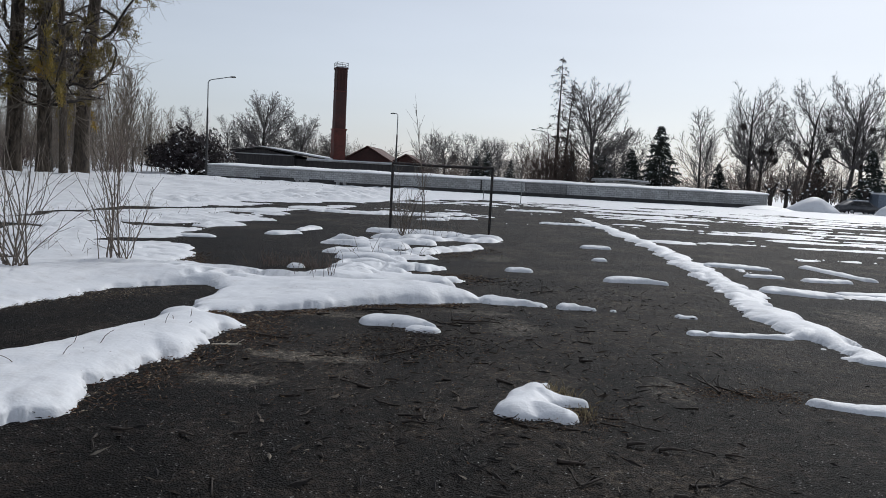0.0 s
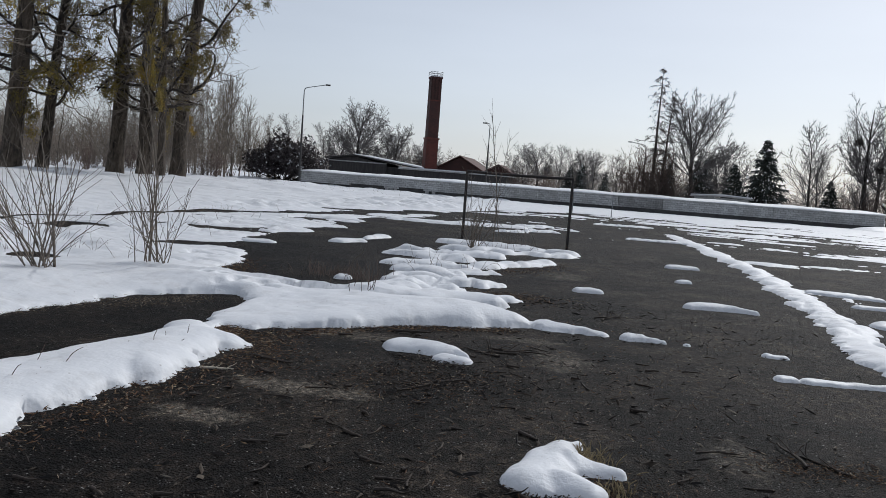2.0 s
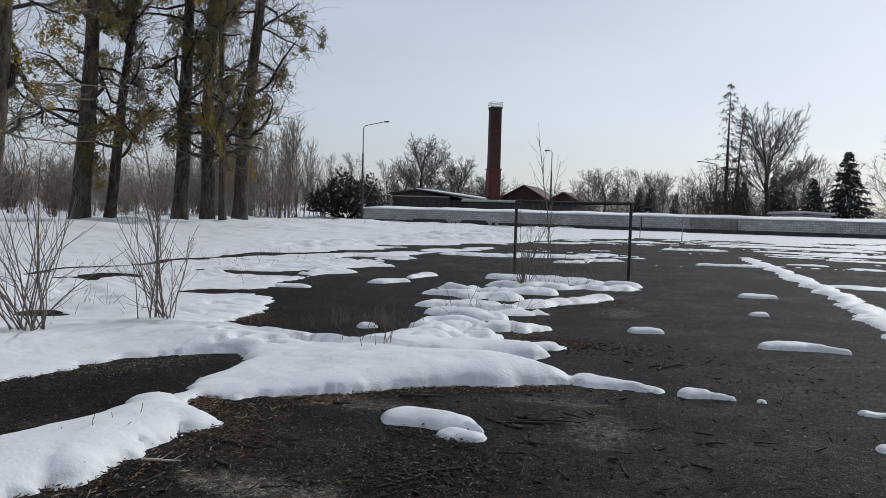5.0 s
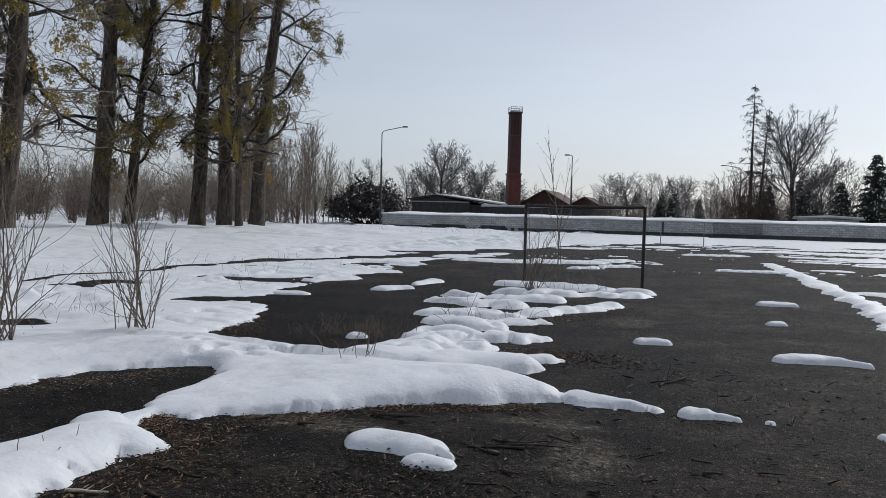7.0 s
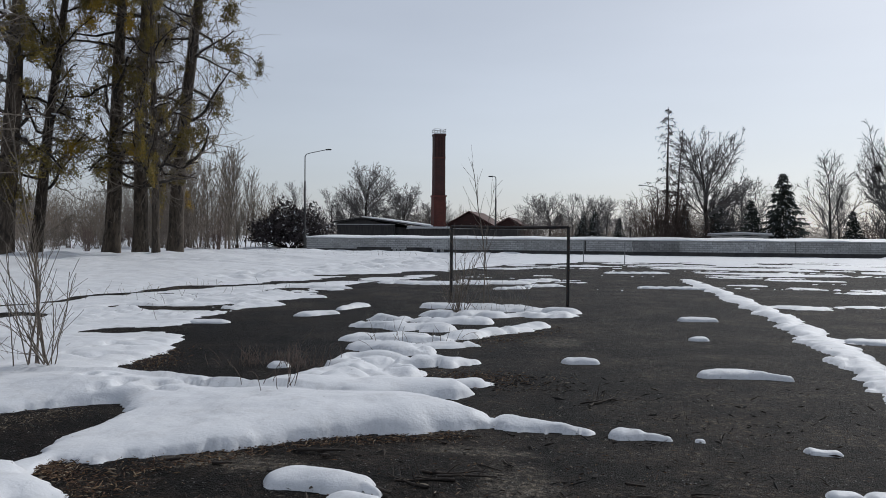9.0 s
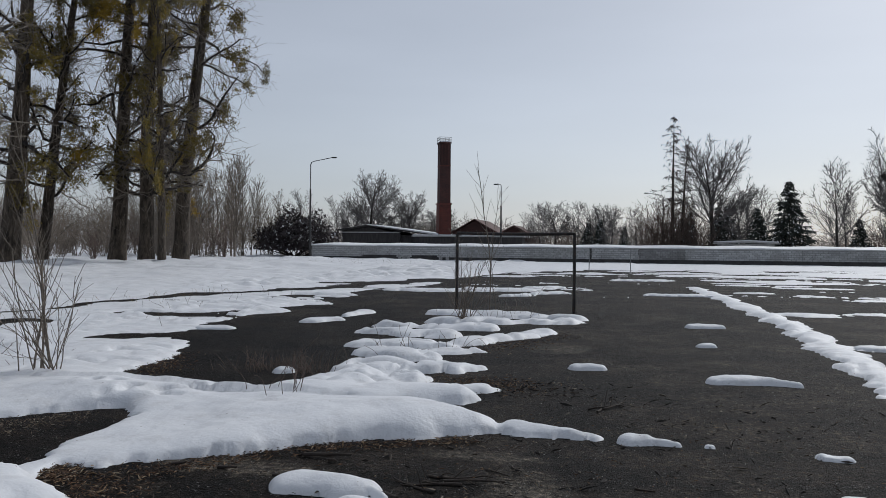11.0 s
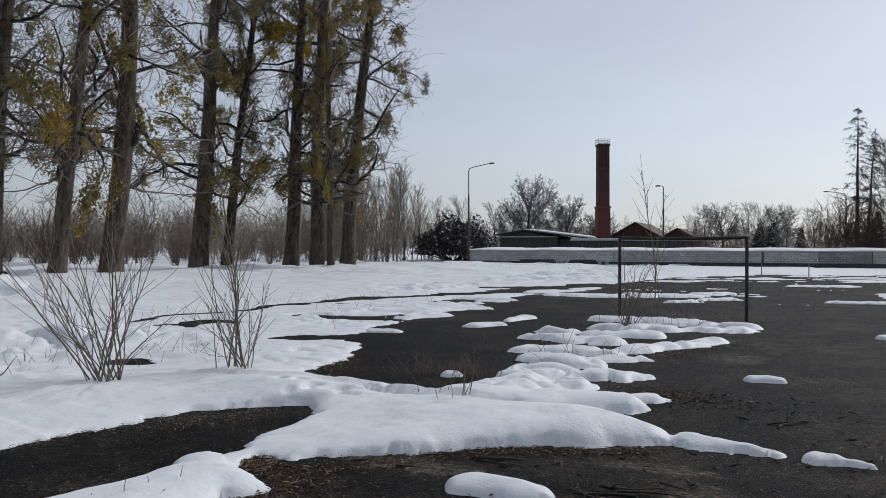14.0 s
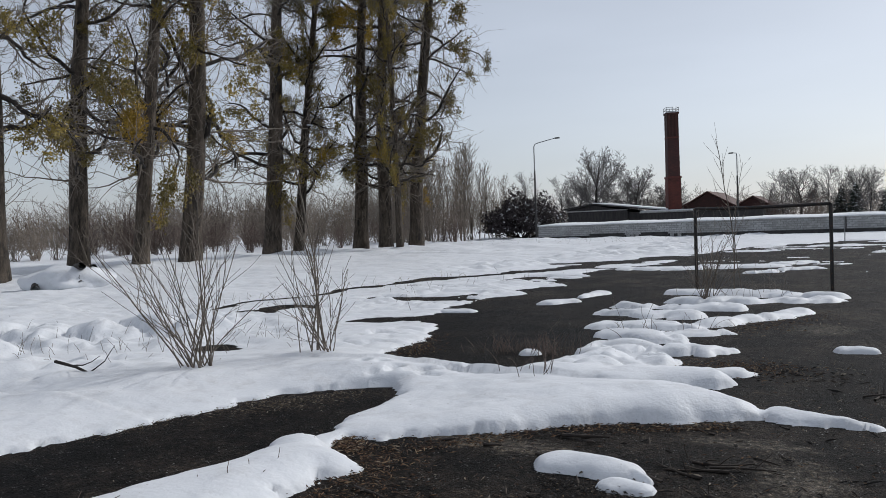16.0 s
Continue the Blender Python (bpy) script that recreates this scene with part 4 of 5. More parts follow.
def old_poplar(seed, height, girth, lean):
    """A tall old poplar: straight trunk, short crooked limbs, hanging leafy clumps and fine twigs round the stem."""
    rng = np.random.default_rng(seed)
    root = plant("poplar", "tall old poplar with ragged bark and hanging olive clumps", "tree", "row of old poplars")
    pts, rad = limb(rng, (0, 0, -0.2), (lean, 0.01, 1), height, girth, girth * 0.3, 16, 0.018, 0.02)
    rad[0] *= 1.25
    t = Tubes()
    t.add(pts, rad, 14)
    t.link("trunk", BARK, root)
    limbs = offshoots(rng, [(pts, rad)], 32, 0.18, 1.3, 0.17, 10, 0.3, 0.04, 0.34, 0.03, 0.3)
    twigs = offshoots(rng, limbs, 9, 0.55, 0.9, 0.12, 7, 0.26, 0.02, 0.5, 0.013)
    fine = offshoots(rng, twigs, 5, 0.65, 0.8, 0.1, 4, 0.22, 0.03, 0.6, 0.0085)
    stem = offshoots(rng, [(pts[:12], rad[:12])], 90, 0.085, 0.75, 0.03, 6, 0.2, 0.06, 0.05, 0.011)
    stem2 = offshoots(rng, stem, 4, 0.55, 0.7, 0.2, 4, 0.22, 0.03, 0.7, 0.008)
    for p, r in limbs:
        t = Tubes()
        t.add(p, r, 6)
        t.link("limb", DARK_BARK, root)
    t = Tubes()
    for p, r in twigs + fine + stem + stem2:
        t.add(p, r, 3)
    tagged(t.link("crown", TWIG, root), kind="stuff")
    clouds = []
    for k in range(4):
        v, f = leaf_cloud(rng, 760, 0.06, (0.28, 0.28, 0.3))
        ob = link_mesh("leaf_clump", v.tolist(), f.tolist(), GOLD if k == 3 else OLIVE, root)
        clouds.append(ob.data)
        bpy.data.objects.remove(ob)
    spots = []
    for p, r in limbs:
        for a, b, chance in ((6, 10, 0.6), (5, 9, 0.25), (3, 6, 0.15), (1, 4, 0.05)):
            if rng.random() < chance:
                spots.append(p[int(rng.integers(a, b))] + rng.normal(0, 0.3, 3) - np.array((0, 0, 0.35)))
    for z in rng.uniform(0.28, 0.9, 5):
        spots.append(pts[int(z * 15)] + rng.normal(0, 0.35, 3))
    for k in range(5):
        p = limbs[int(rng.integers(2, 22))][0][int(rng.integers(2, 8))]
        bm = bmesh.new()
        bmesh.ops.create_icosphere(bm, subdivisions=2, radius=0.13)
        for v in bm.verts:
            n = 1 + 0.7 * noise.noise(v.co * 11 + Vector((k, seed, 0)))
            v.co = Vector((v.co.x * 1.7 * n, v.co.y * 1.2 * n, v.co.z * 0.55 * n)) + Vector(p) + Vector((0, 0, 0.12))
        part("snow_pad", bm, SNOW, root, "", True)
    for n, p in enumerate(spots):
        s = rng.uniform(0.75, 1.55)
        ob = new("leaf_clump", clouds[3 if n % 11 == 3 else n % 3])
        ob.parent = root
        ob.matrix_basis = pose(*p, 0, 0, rng.uniform(0, 360)) @ Matrix.Diagonal((s, s, s * rng.uniform(0.8, 1.6), 1))
        tagged(ob, kind="stuff")
    return root


POPLARS = [old_poplar(101, 27, 0.5, 0.02), old_poplar(102, 29, 0.46, -0.01), old_poplar(103, 25, 0.42, 0.05)]
SPOTS = ((-28.9, 18.6, 1.0), (-35.6, 26.8, 1.15), (-29.5, 26.0, 0.95), (-31.4, 30.8, 1.12), (-36.9, 43.3, 1.32), (-35.9, 45.0, 1.0),
         (-33.2, 49.3, 1.1), (-30.6, 49.0, 1.05), (-27.7, 46.6, 0.66), (-28.9, 50.6, 1.05))
LEAN = (1.5, 4.0, 5.5, 4.4, 5.7, 3.2, 6.0, 0.6, 1.0, 0.3)  # degrees, across the row
for n, (x, y, s) in enumerate(SPOTS):
    across = Vector((x - 2.5, y - 1.2, 0)).normalized()
    m = Matrix.Translation((x, y, 0.05)) @ Matrix.Rotation(radians(LEAN[n]), 4, across) @ pose(0, 0, 0, 0, 0, (n * 77) % 360) @ Matrix.Diagonal((s, s, 0.9 + 0.12 * s, 1))
    if n < 3:
        POPLARS[n].matrix_basis = m
    else:
        copy_thing(POPLARS[(n * 2 + 1) % 3], m)


for dx, dz, s in ((0.0, 7.2, 1.3), (-0.2, 7.8, 0.9), (0.25, 6.7, 0.9), (0.3, 7.4, 1.0)):
    ob = new("mistletoe", bpy.data.objects["leaf_clump"].data)
    ob.data = next(o.data for o in POPLARS[2].children if o.name.startswith("leaf_clump") and o.data.materials[0] == GOLD)
    ob.parent = POPLARS[2]
    turned = POPLARS[2].matrix_basis.inverted() @ Vector((-28.75 + dx, 25.3, dz))
    ob.matrix_basis = Matrix.Translation(turned) @ Matrix.Diagonal((s, s, s, 1))
    tagged(ob, "dense golden clump", kind="stuff")


def bare_tree(name, label, seed, height, girth, first, count, ratio, angle, lift, material, group, levels=3, nests=0, bark=DARK_BARK, twig=0.02):
    rng = np.random.default_rng(seed)
    root = plant(name, label, "tree", group)
    pts, rad = limb(rng, (0, 0, -0.2), (0, 0, 1), height * 0.85, girth, girth * 0.15, 12, 0.05, 0.05)
    t = Tubes()
    t.add(pts, rad, 8)
    t.link("trunk", bark, root)
    a = offshoots(rng, [(pts, rad)], count, ratio, angle, first, 8, 0.06, lift, 0.5, twig * 1.6, 0.25)
    b = offshoots(rng, a, 8, 0.5, angle * 0.95, 0.15, 6, 0.07, lift, 0.5, twig * 1.2)
    c = offshoots(rng, b, 6 if levels > 2 else 2, 0.55, angle * 0.9, 0.15, 4, 0.08, lift, 0.55, twig)
    d = offshoots(rng, c, 2, 0.7, angle * 0.9, 0.2, 2, 0.1, lift, 0.6, twig * 0.8) if levels > 3 else []
    t = Tubes()
    for group_, sides in ((a, 5), (b, 4), (c, 3), (d, 3)):
        for p, r in group_:
            t.add(p, r, sides)
    t.link("crown", material, root)
    for k in range(nests):
        p = b[int(rng.integers(0, len(b)))][0][1]
        t = Tubes()
        for _ in range(120):
            q, r = limb(rng, p + rng.normal(0, 0.1, 3), rng.normal(0, 1, 3), 0.5, 0.03, 0.02, 4, 0.6, 0)
            t.add(q, r, 3)
        t.link("mistletoe", DARK_BARK, root)
    return root


def round_tree(name, label, seed, height, girth, material, group, limbs=24, twig=0.02, spread=0.25, nests=0):
    """A bare tree whose trunk breaks into rising limbs that fill a rounded crown."""
    rng = np.random.default_rng(seed)
    root = plant(name, label, "tree", group)
    pts, rad = limb(rng, (0, 0, -0.2), (0, 0, 1), height * 0.82, girth, girth * 0.08, 12, 0.07, 0.06)
    t = Tubes()
    t.add(pts, rad, 8)
    t.link("trunk", DARK_BARK, root)
    boughs = []
    for k in range(limbs):
        a = k * 2.4 + rng.uniform(-0.4, 0.4)
        up = rng.uniform(-0.55, 0.97)
        out = math.sqrt(1 - up * up) * rng.uniform(0.75, 1.05)
        tip = np.array((math.cos(a) * out * spread, math.sin(a) * out * spread, 0.6 + 0.38 * up * rng.uniform(0.85, 1.0))) * height
        z0 = np.clip(tip[2] - height * (0.14 + 0.36 * out * rng.uniform(0.6, 1.0)), height * 0.28, height * 0.7)
        base = np.array([np.interp(z0, pts[:, 2], pts[:, i]) for i in range(3)])
        bend = np.array((base[0] + (tip[0] - base[0]) * 0.6, base[1] + (tip[1] - base[1]) * 0.6, base[2] + 0.38 * (tip[2] - base[2])))
        u = np.linspace(0, 1, 9)[:, None]
        path = base * (1 - u) ** 2 + bend * 2 * u * (1 - u) + tip * u * u
        path[1:] += rng.normal(0, 0.007 * height, (8, 3)) * u[1:] ** 0.5
        boughs.append((path, np.linspace(girth * 0.22, twig * 1.2, 9)))
    b = offshoots(rng, boughs, 10, 0.3, 0.65, 0.25, 6, 0.08, 0.05, 0.5, twig * 1.2)
    c = offshoots(rng, b, 5, 0.55, 0.6, 0.15, 4, 0.09, 0.04, 0.55, twig)
    d = offshoots(rng, c, 2, 0.65, 0.6, 0.2, 2, 0.1, 0.03, 0.6, twig * 0.8)
    t = Tubes()
    for group_, sides in ((boughs, 5), (b, 4), (c, 3), (d, 3)):
        for p, r in group_:
            t.add(p, r, sides)
    t.link("crown", material, root)
    for k in range(nests):
        p = boughs[int(rng.integers(0, limbs))][0][6]
        t = Tubes()
        for _ in range(150):
            q, r = limb(rng, p + rng.normal(0, 0.16, 3), rng.normal(0, 1, 3), 0.55, 0.03, 0.02, 4, 0.6, 0)
            t.add(q, r, 3)
        t.link("mistletoe", DARK_BARK, root)
    return root


def spruce(name, label, seed, height, width, material, group, gaps=0.0, snow=True):
    """A conifer: whorls of drooping boughs set with sprays of needles, ragged in outline."""
    rng = np.random.default_rng(seed)
    root = plant(name, label, "tree", group)
    t = Tubes()
    pts, rad = limb(rng, (0, 0, -0.1), (0, 0, 1), height, height * 0.016, 0.02, 10, 0.015, 0.03)
    t.add(pts, rad, 7)
    t.link("trunk", DARK_BARK, root)
    boughs, lv, wv = Tubes(), [], []
    z = height * 0.06
    while z < height * 0.98:
        f = z / height
        reach = width * ((1 - f) ** 0.95 if gaps < 0.3 else (0.35 + 0.65 * (1 - f) ** 2) * (1 - f ** 8)) + 0.12
        for k in range(int(5 + 4 * (1 - f))):
            if rng.random() < gaps:
                continue
            a = rng.uniform(0, 2 * math.pi)
            ln = reach * (rng.uniform(0.55, 1.15) if gaps < 0.3 else rng.uniform(0.25, 1.3))
            base = np.array([np.interp(z, pts[:, 2], pts[:, 0]), np.interp(z, pts[:, 2], pts[:, 1]), z + rng.uniform(-0.1, 0.1)])
            p, r = limb(rng, base, (math.cos(a), math.sin(a), 0.1), ln, 0.03, 0.012, 5, 0.06 if gaps < 0.3 else 0.25, -0.09)
            boughs.add(p, r, 3)
            m = int(8 + 24 * ln / width) if gaps < 0.3 else int(7 + 16 * ln / width)
            for _ in range(m):
                s = rng.random() ** 0.7
                i = min(int(s * 4), 3)
                c = p[i] + (p[i + 1] - p[i]) * (s * 4 - i)
                away = np.array((-math.sin(a), math.cos(a), 0)) * rng.normal(0, 0.13 * ln * (1.1 - s) + 0.08)
                c = c + away
                d = away + (p[-1] - p[0]) / ln * 0.3 + np.array((0, 0, -0.25)) + rng.normal(0, 0.12, 3)
                d *= rng.uniform(0.25, 0.5) / (np.linalg.norm(d) + 1e-9)
                side = np.cross(d, rng.normal(0, 1, 3))
                side *= (0.09 if gaps < 0.3 else 0.03) / (np.linalg.norm(side) + 1e-9)
                lv += [c - side, c + side, c + d + side * 0.3, c + d - side * 0.3]
                if snow and rng.random() < 0.07:
                    up = np.array((0, 0, 0.05))
                    wv += [c - side * 1.3 + up, c + side * 1.3 + up, c + d * 0.7 + side + up, c + d * 0.7 - side + up]
        z += height * 0.028 * (rng.uniform(0.7, 1.2) if gaps < 0.3 else rng.uniform(0.1, 2.0))
    tagged(boughs.link("bough", DARK_BARK, root), kind="stuff")
    link_mesh("needles", [tuple(v) for v in lv], np.arange(len(lv)).reshape(-1, 4).tolist(), material, root)
    if wv:
        tagged(link_mesh("snow_dusting", [tuple(v) for v in wv], np.arange(len(wv)).reshape(-1, 4).tolist(), SNOW, root), kind="stuff")
    return root


def place(ob, x, y, s=1.0, turn=0.0, sx=1.0):
    ob.matrix_basis = pose(x, y, 0, 0, 0, turn) @ Matrix.Diagonal((s * sx, s * sx, s, 1))
    return ob


def again(ob, x, y, s=1.0, turn=0.0, sx=1.0):
    c = copy_thing(ob, Matrix.Identity(4))
    return place(c, x, y, s, turn, sx)


FAR = "bare trees beyond the wall"
broad = place(round_tree("bare_tree", "broad bare tree with a rounded twiggy crown", 7, 15.8, 0.36, FAR_TWIG, FAR, 34, 0.018, 0.29), 12.6, 95, 0.99)
for x, y, s, turn, sx in ((-34.3, 110, 0.86, 80, 1.15), (-30.2, 114, 0.68, 200, 1.1), (-26.0, 118, 0.5, 20, 1.2), (-39.5, 116, 0.62, 140, 1.1), (17.5, 112, 0.6, 250, 1.0), (-1.0, 132, 0.6, 50, 1.2), (-9.0, 130, 0.62, 300, 1.2)):
    again(broad, x, y, s, turn, sx)
upright = place(round_tree("bare_tree", "tall bare poplar with a brushy oval crown and dark mistletoe balls", 8, 18.5, 0.36, FAR_TWIG, FAR, 24, 0.018, 0.23, 3), 33.5, 100, 0.94)
for x, y, s, turn in ((40.3, 101, 0.96, 70), (45.2, 100, 1.0, 150), (49.5, 104, 1.0, 230), (55.0, 103, 0.95, 300), (37.0, 108, 0.85, 40)):
    again(upright, x, y, s, turn)
slim = place(bare_tree("bare_tree", "slender bare tree with several upright stems", 9, 11, 0.16, 0.1, 16, 0.5, 0.62, 0.025, FAR_TWIG, FAR, 3, twig=0.018), 25.8, 95)
for x, y, s, turn in ((-30.5, 112, 0.7, 10), (-8.2, 100, 0.62, 50), (-2.5, 120, 0.7, 120), (-5.0, 125, 0.75, 190), (0.5, 112, 0.62, 260), (17.5, 104, 0.8, 330),
                      (20.5, 110, 0.85, 15), (29.0, 104, 0.8, 75), (-40.0, 110, 0.75, 140), (31.5, 96, 0.7, 220), (36, 94, 0.6, 290), (43, 95, 0.65, 30),
                      (48, 96, 0.6, 100), (-37, 120, 0.8, 5), (-25, 122, 0.6, 66), (4.0, 108, 0.6, 33), (-12.5, 124, 0.6, 99), (10.5, 116, 0.65, 210), (23.5, 112, 0.8, 270), (-43.5, 104, 0.8, 180)):
    again(slim, x, y, s, turn)
fir = place(spruce("spruce", "dark green spruce dusted with snow", 11, 9.4, 3.7, NEEDLES, "dark spruces"), 20.8, 95)
for x, y, s, turn in ((17.8, 97, 0.68, 40), (14.6, 108, 0.75, 100), (-1.2, 118, 0.62, 160), (-3.2, 120, 0.55, 220), (2.3, 116, 0.5, 280), (45.0, 92, 0.8, 20), (11.0, 110, 0.7, 310), (41.5, 99, 0.7, 120), (29.2, 99, 0.55, 10), (16.0, 112, 0.8, 190)):
    again(fir, x, y, s, turn)
place(spruce("larch", "tall thin dying conifer with gappy drooping boughs", 12, 17.4, 3.9, RUST_NEEDLES, "thin conifers", 0.36, False), 7.9, 95)
place(spruce("larch", "thin conifer with sparse boughs", 13, 15.0, 2.6, RUST_NEEDLES, "thin conifers", 0.42, False), 8.9, 96)


def shrub(name, label, seed, height, spread, stems, material, group, fine=5, twig=0.016):
    """Many stems from one foot, branched and fine at the ends."""
    rng = np.random.default_rng(seed)
    root = plant(name, label, "shrub", group)
    st = []
    for _ in range(stems):
        a, o = rng.uniform(0, 2 * math.pi), rng.uniform(0, spread)
        st.append(limb(rng, (rng.normal(0, 0.15), rng.normal(0, 0.15), -0.05), (math.cos(a) * o, math.sin(a) * o, 1), height * rng.uniform(0.6, 1.1), twig * 2.2, twig, 7, 0.09, 0.03))
    b = offshoots(rng, st, fine, 0.45, 0.6, 0.2, 3, 0.12, 0.04, 0.7, twig)
    c = offshoots(rng, b, 3, 0.6, 0.7, 0.2, 2, 0.15, 0.02, 0.7, twig * 0.8)
    t = Tubes()
    for p, r in st + b + c:
        t.add(p, r, 3)
    tagged(t.link("crown", material, root), kind="stuff")
    return root


HEDGE = "bare shrubs behind the lot"
grey = place(shrub("bare_shrub", "grey leafless shrub with tangled twigs", 21, 4.2, 0.7, 15, TWIG, HEDGE, 5, 0.012), -50, 62)
brown = place(shrub("bare_shrub", "brown leafless shrub with tangled twigs", 22, 5.0, 0.6, 18, BROWN_TWIG, HEDGE, 5, 0.014), 7.2, 92)
rng = np.random.default_rng(5)
for k in range(74):
    x = -108 + k * 0.98
    y = 70 + rng.uniform(-6, 26) + max(0, (x + 45)) * 0.7
    again(grey if k % 7 else brown, x, y, rng.uniform(0.95, 1.75), rng.uniform(0, 360))
for k in range(56):  # a thicket closer behind the poplars
    u = rng.random()
    tall = rng.uniform(0.55, 1.15) * (1.15 if u < 0.45 else 0.7)
    again(brown if k % 3 else grey, -76 + 40 * u + rng.uniform(-7, 7), 24 + 36 * u + rng.uniform(-2, 12), tall, rng.uniform(0, 360), rng.uniform(1.0, 1.5))
for k in range(26):
    again(grey if k % 4 else brown, -42 + k * 4.0 + rng.uniform(-1, 1), 118 + rng.uniform(-6, 14), rng.uniform(0.75, 1.2), rng.uniform(0, 360))
for x, y, s in ((5.0, 93, 1.15), (6.4, 94, 1.35), (8.0, 93, 1.5), (9.6, 93.5, 1.3), (10.8, 94, 0.9), (34.5, 96, 1.1), (37.5, 95, 1.25), (39.8, 96, 1.2), (41.5, 95, 1.0), (32.2, 95, 0.8), (-9.5, 98, 0.9), (-5.5, 104, 0.85)):
    again(brown, x, y, s, x * 50)
sap = place(bare_tree("bare_sapling", "slender bare sapling with upright twigs", 23, 9.8, 0.08, 0.15, 14, 0.3, 0.5, 0.05, TWIG, "bare saplings", 2, bark=TWIG, twig=0.012), -43.5, 74)
for k in range(38):
    again(sap, -51 + k * 0.37 + rng.uniform(-0.4, 0.4), 73 + rng.uniform(0, 12), rng.uniform(0.75, 1.2), rng.uniform(0, 360))


def far_woods():
    """The edge of distant woods round the place: bare stems and slanting twigs past counting."""
    rng = np.random.default_rng(77)
    t = Tubes()
    for _ in range(3600):
        a = radians(rng.uniform(-75, 60))
        d = rng.uniform(150, 230)
        p = np.array((d * math.sin(a), d * math.cos(a), -0.2))
        h = rng.uniform(3, 7.5) * (1 + 0.25 * math.sin(a * 23))
        top = p + (rng.normal(0, 1.3), 0, h)
        t.add([p, top], [0.06, 0.02], 3)
        for _ in range(7):
            q = p + (top - p) * rng.uniform(0.15, 0.95)
            t.add([q, q + (rng.normal(0, 1.2), 0, rng.uniform(0.2, 1.5))], [0.045, 0.02], 3)
    tagged(t.link("far_woods", TWIG), "distant grey leafless woods along the horizon", "woods", kind="stuff")


far_woods()


DARK_LEAF = surface("dark_bush_leaves", (0.024, 0.018, 0.02), (0.062, 0.05, 0.052), 1.5, 0.6)


def dark_bush():
    """A dense dark evergreen bush beside the wall's end, flecked with snow."""
    rng = np.random.default_rng(31)
    root = plant("evergreen_bush", "dense dark rounded bush flecked with snow", "bush")
    st = [limb(rng, (rng.normal(0, 0.5), rng.normal(0, 0.5), -0.1), (rng.normal(0, 0.9), rng.normal(0, 0.9), 0.8), 4.4, 0.07, 0.03, 6, 0.12, 0.0) for _ in range(26)]
    b = offshoots(rng, st, 6, 0.5, 0.8, 0.25, 5, 0.15, 0.0, 0.6, 0.02)
    t = Tubes()
    for p, r in st + b:
        t.add(p, r, 4)
    tagged(t.link("crown", DARK_BARK, root), kind="stuff")
    leaves, flecks = [], []
    for _ in range(15000):
        d = rng.normal(0, 1, 3)
        d /= np.linalg.norm(d)
        d[2] = abs(d[2])
        lump = 0.95 + 0.3 * noise.noise(Vector(d) * 2.2) + 0.22 * noise.noise(Vector(d) * 6)
        c = d * np.array((4.3, 3.6, 4.0)) * lump * rng.uniform(0.4, 1.05) + np.array((0, 0, 0.9))
        a_, b_ = rng.normal(0, 0.075, 3), rng.normal(0, 0.075, 3)
        (flecks if rng.random() < 0.05 else leaves).extend([c - a_, c + b_, c + a_, c - b_])
    tagged(link_mesh("foliage", [tuple(v) for v in leaves], np.arange(len(leaves)).reshape(-1, 4).tolist(), DARK_LEAF, root), kind="stuff")
    tagged(link_mesh("snow_flecks", [tuple(v) for v in flecks], np.arange(len(flecks)).reshape(-1, 4).tolist(), SNOW, root), kind="stuff")
    root.matrix_basis = pose(-34.2, 82, 0) @ Matrix.Diagonal((1.15, 1.0, 1.08, 1))


dark_bush()


# ---- shrubs and weeds on the lot ----
def shoots(name, label, seed, stems, height, spread, material, x, y, z, side=4, r=0.009, lean=(0, 0), reach=0.36):
    rng = np.random.default_rng(seed)
    root = plant(name, label, "shrub", "young shrubs on the lot")
    for k in range(stems):
        a, o = rng.uniform(0, 2 * math.pi), spread * rng.uniform(0.1, 1) ** 0.8
        h = height * rng.uniform(0.5, 1.05)
        rr = r * rng.uniform(0.8, 1.5)
        st = limb(rng, (rng.normal(0, 0.085), rng.normal(0, 0.085), -0.12), (math.cos(a) * o + lean[0], math.sin(a) * o + lean[1], 1), h, rr, rr * 0.4, 10, 0.07, 0.02)
        b = offshoots(rng, [st], side, reach, 0.55, 0.25, 6, 0.08, 0.06, 0.6, 0.0035)
        t = Tubes()
        t.add(*st, 6)
        for p, q in b:
            t.add(p, q, 3)
        t.link("stem", material, root)
    root.location = (x, y, z)
    return root


shoots("young_shrub", "leafless young shrub with fanned pale shoots in snow", 41, 22, 2.35, 0.7, SHOOT, -4.92, 7.72, 0.14, 6, 0.0085, (-0.14, 0))
shoots("young_shrub", "leafless young shrub with upright shoots in snow", 42, 12, 1.8, 1.0, SHOOT, -4.18, 9.35, 0.12, 5, 0.007, (0.08, 0))
shoots("young_shrub", "tall slender leafless stems with fine side twigs", 43, 4, 3.5, 0.26, SHOOT, -4.3, 9.38, 0.12, 14, 0.012)
shoots("dry_stalk", "single thin dry stalk standing in snow", 44, 1, 1.35, 0.03, SHOOT, -4.55, 9.05, 0.12, 2, 0.006)
shoots("young_tree", "thin leafless sapling standing inside the goal", 45, 2, 4.0, 0.06, SHOOT, -0.6, 19.7, 0.1, 16, 0.014, (0, 0), 0.22)
shoots("young_tree", "thin leafless sapling beside the goal", 47, 1, 2.6, 0.06, SHOOT, -1.0, 19.3, 0.1, 12, 0.012)
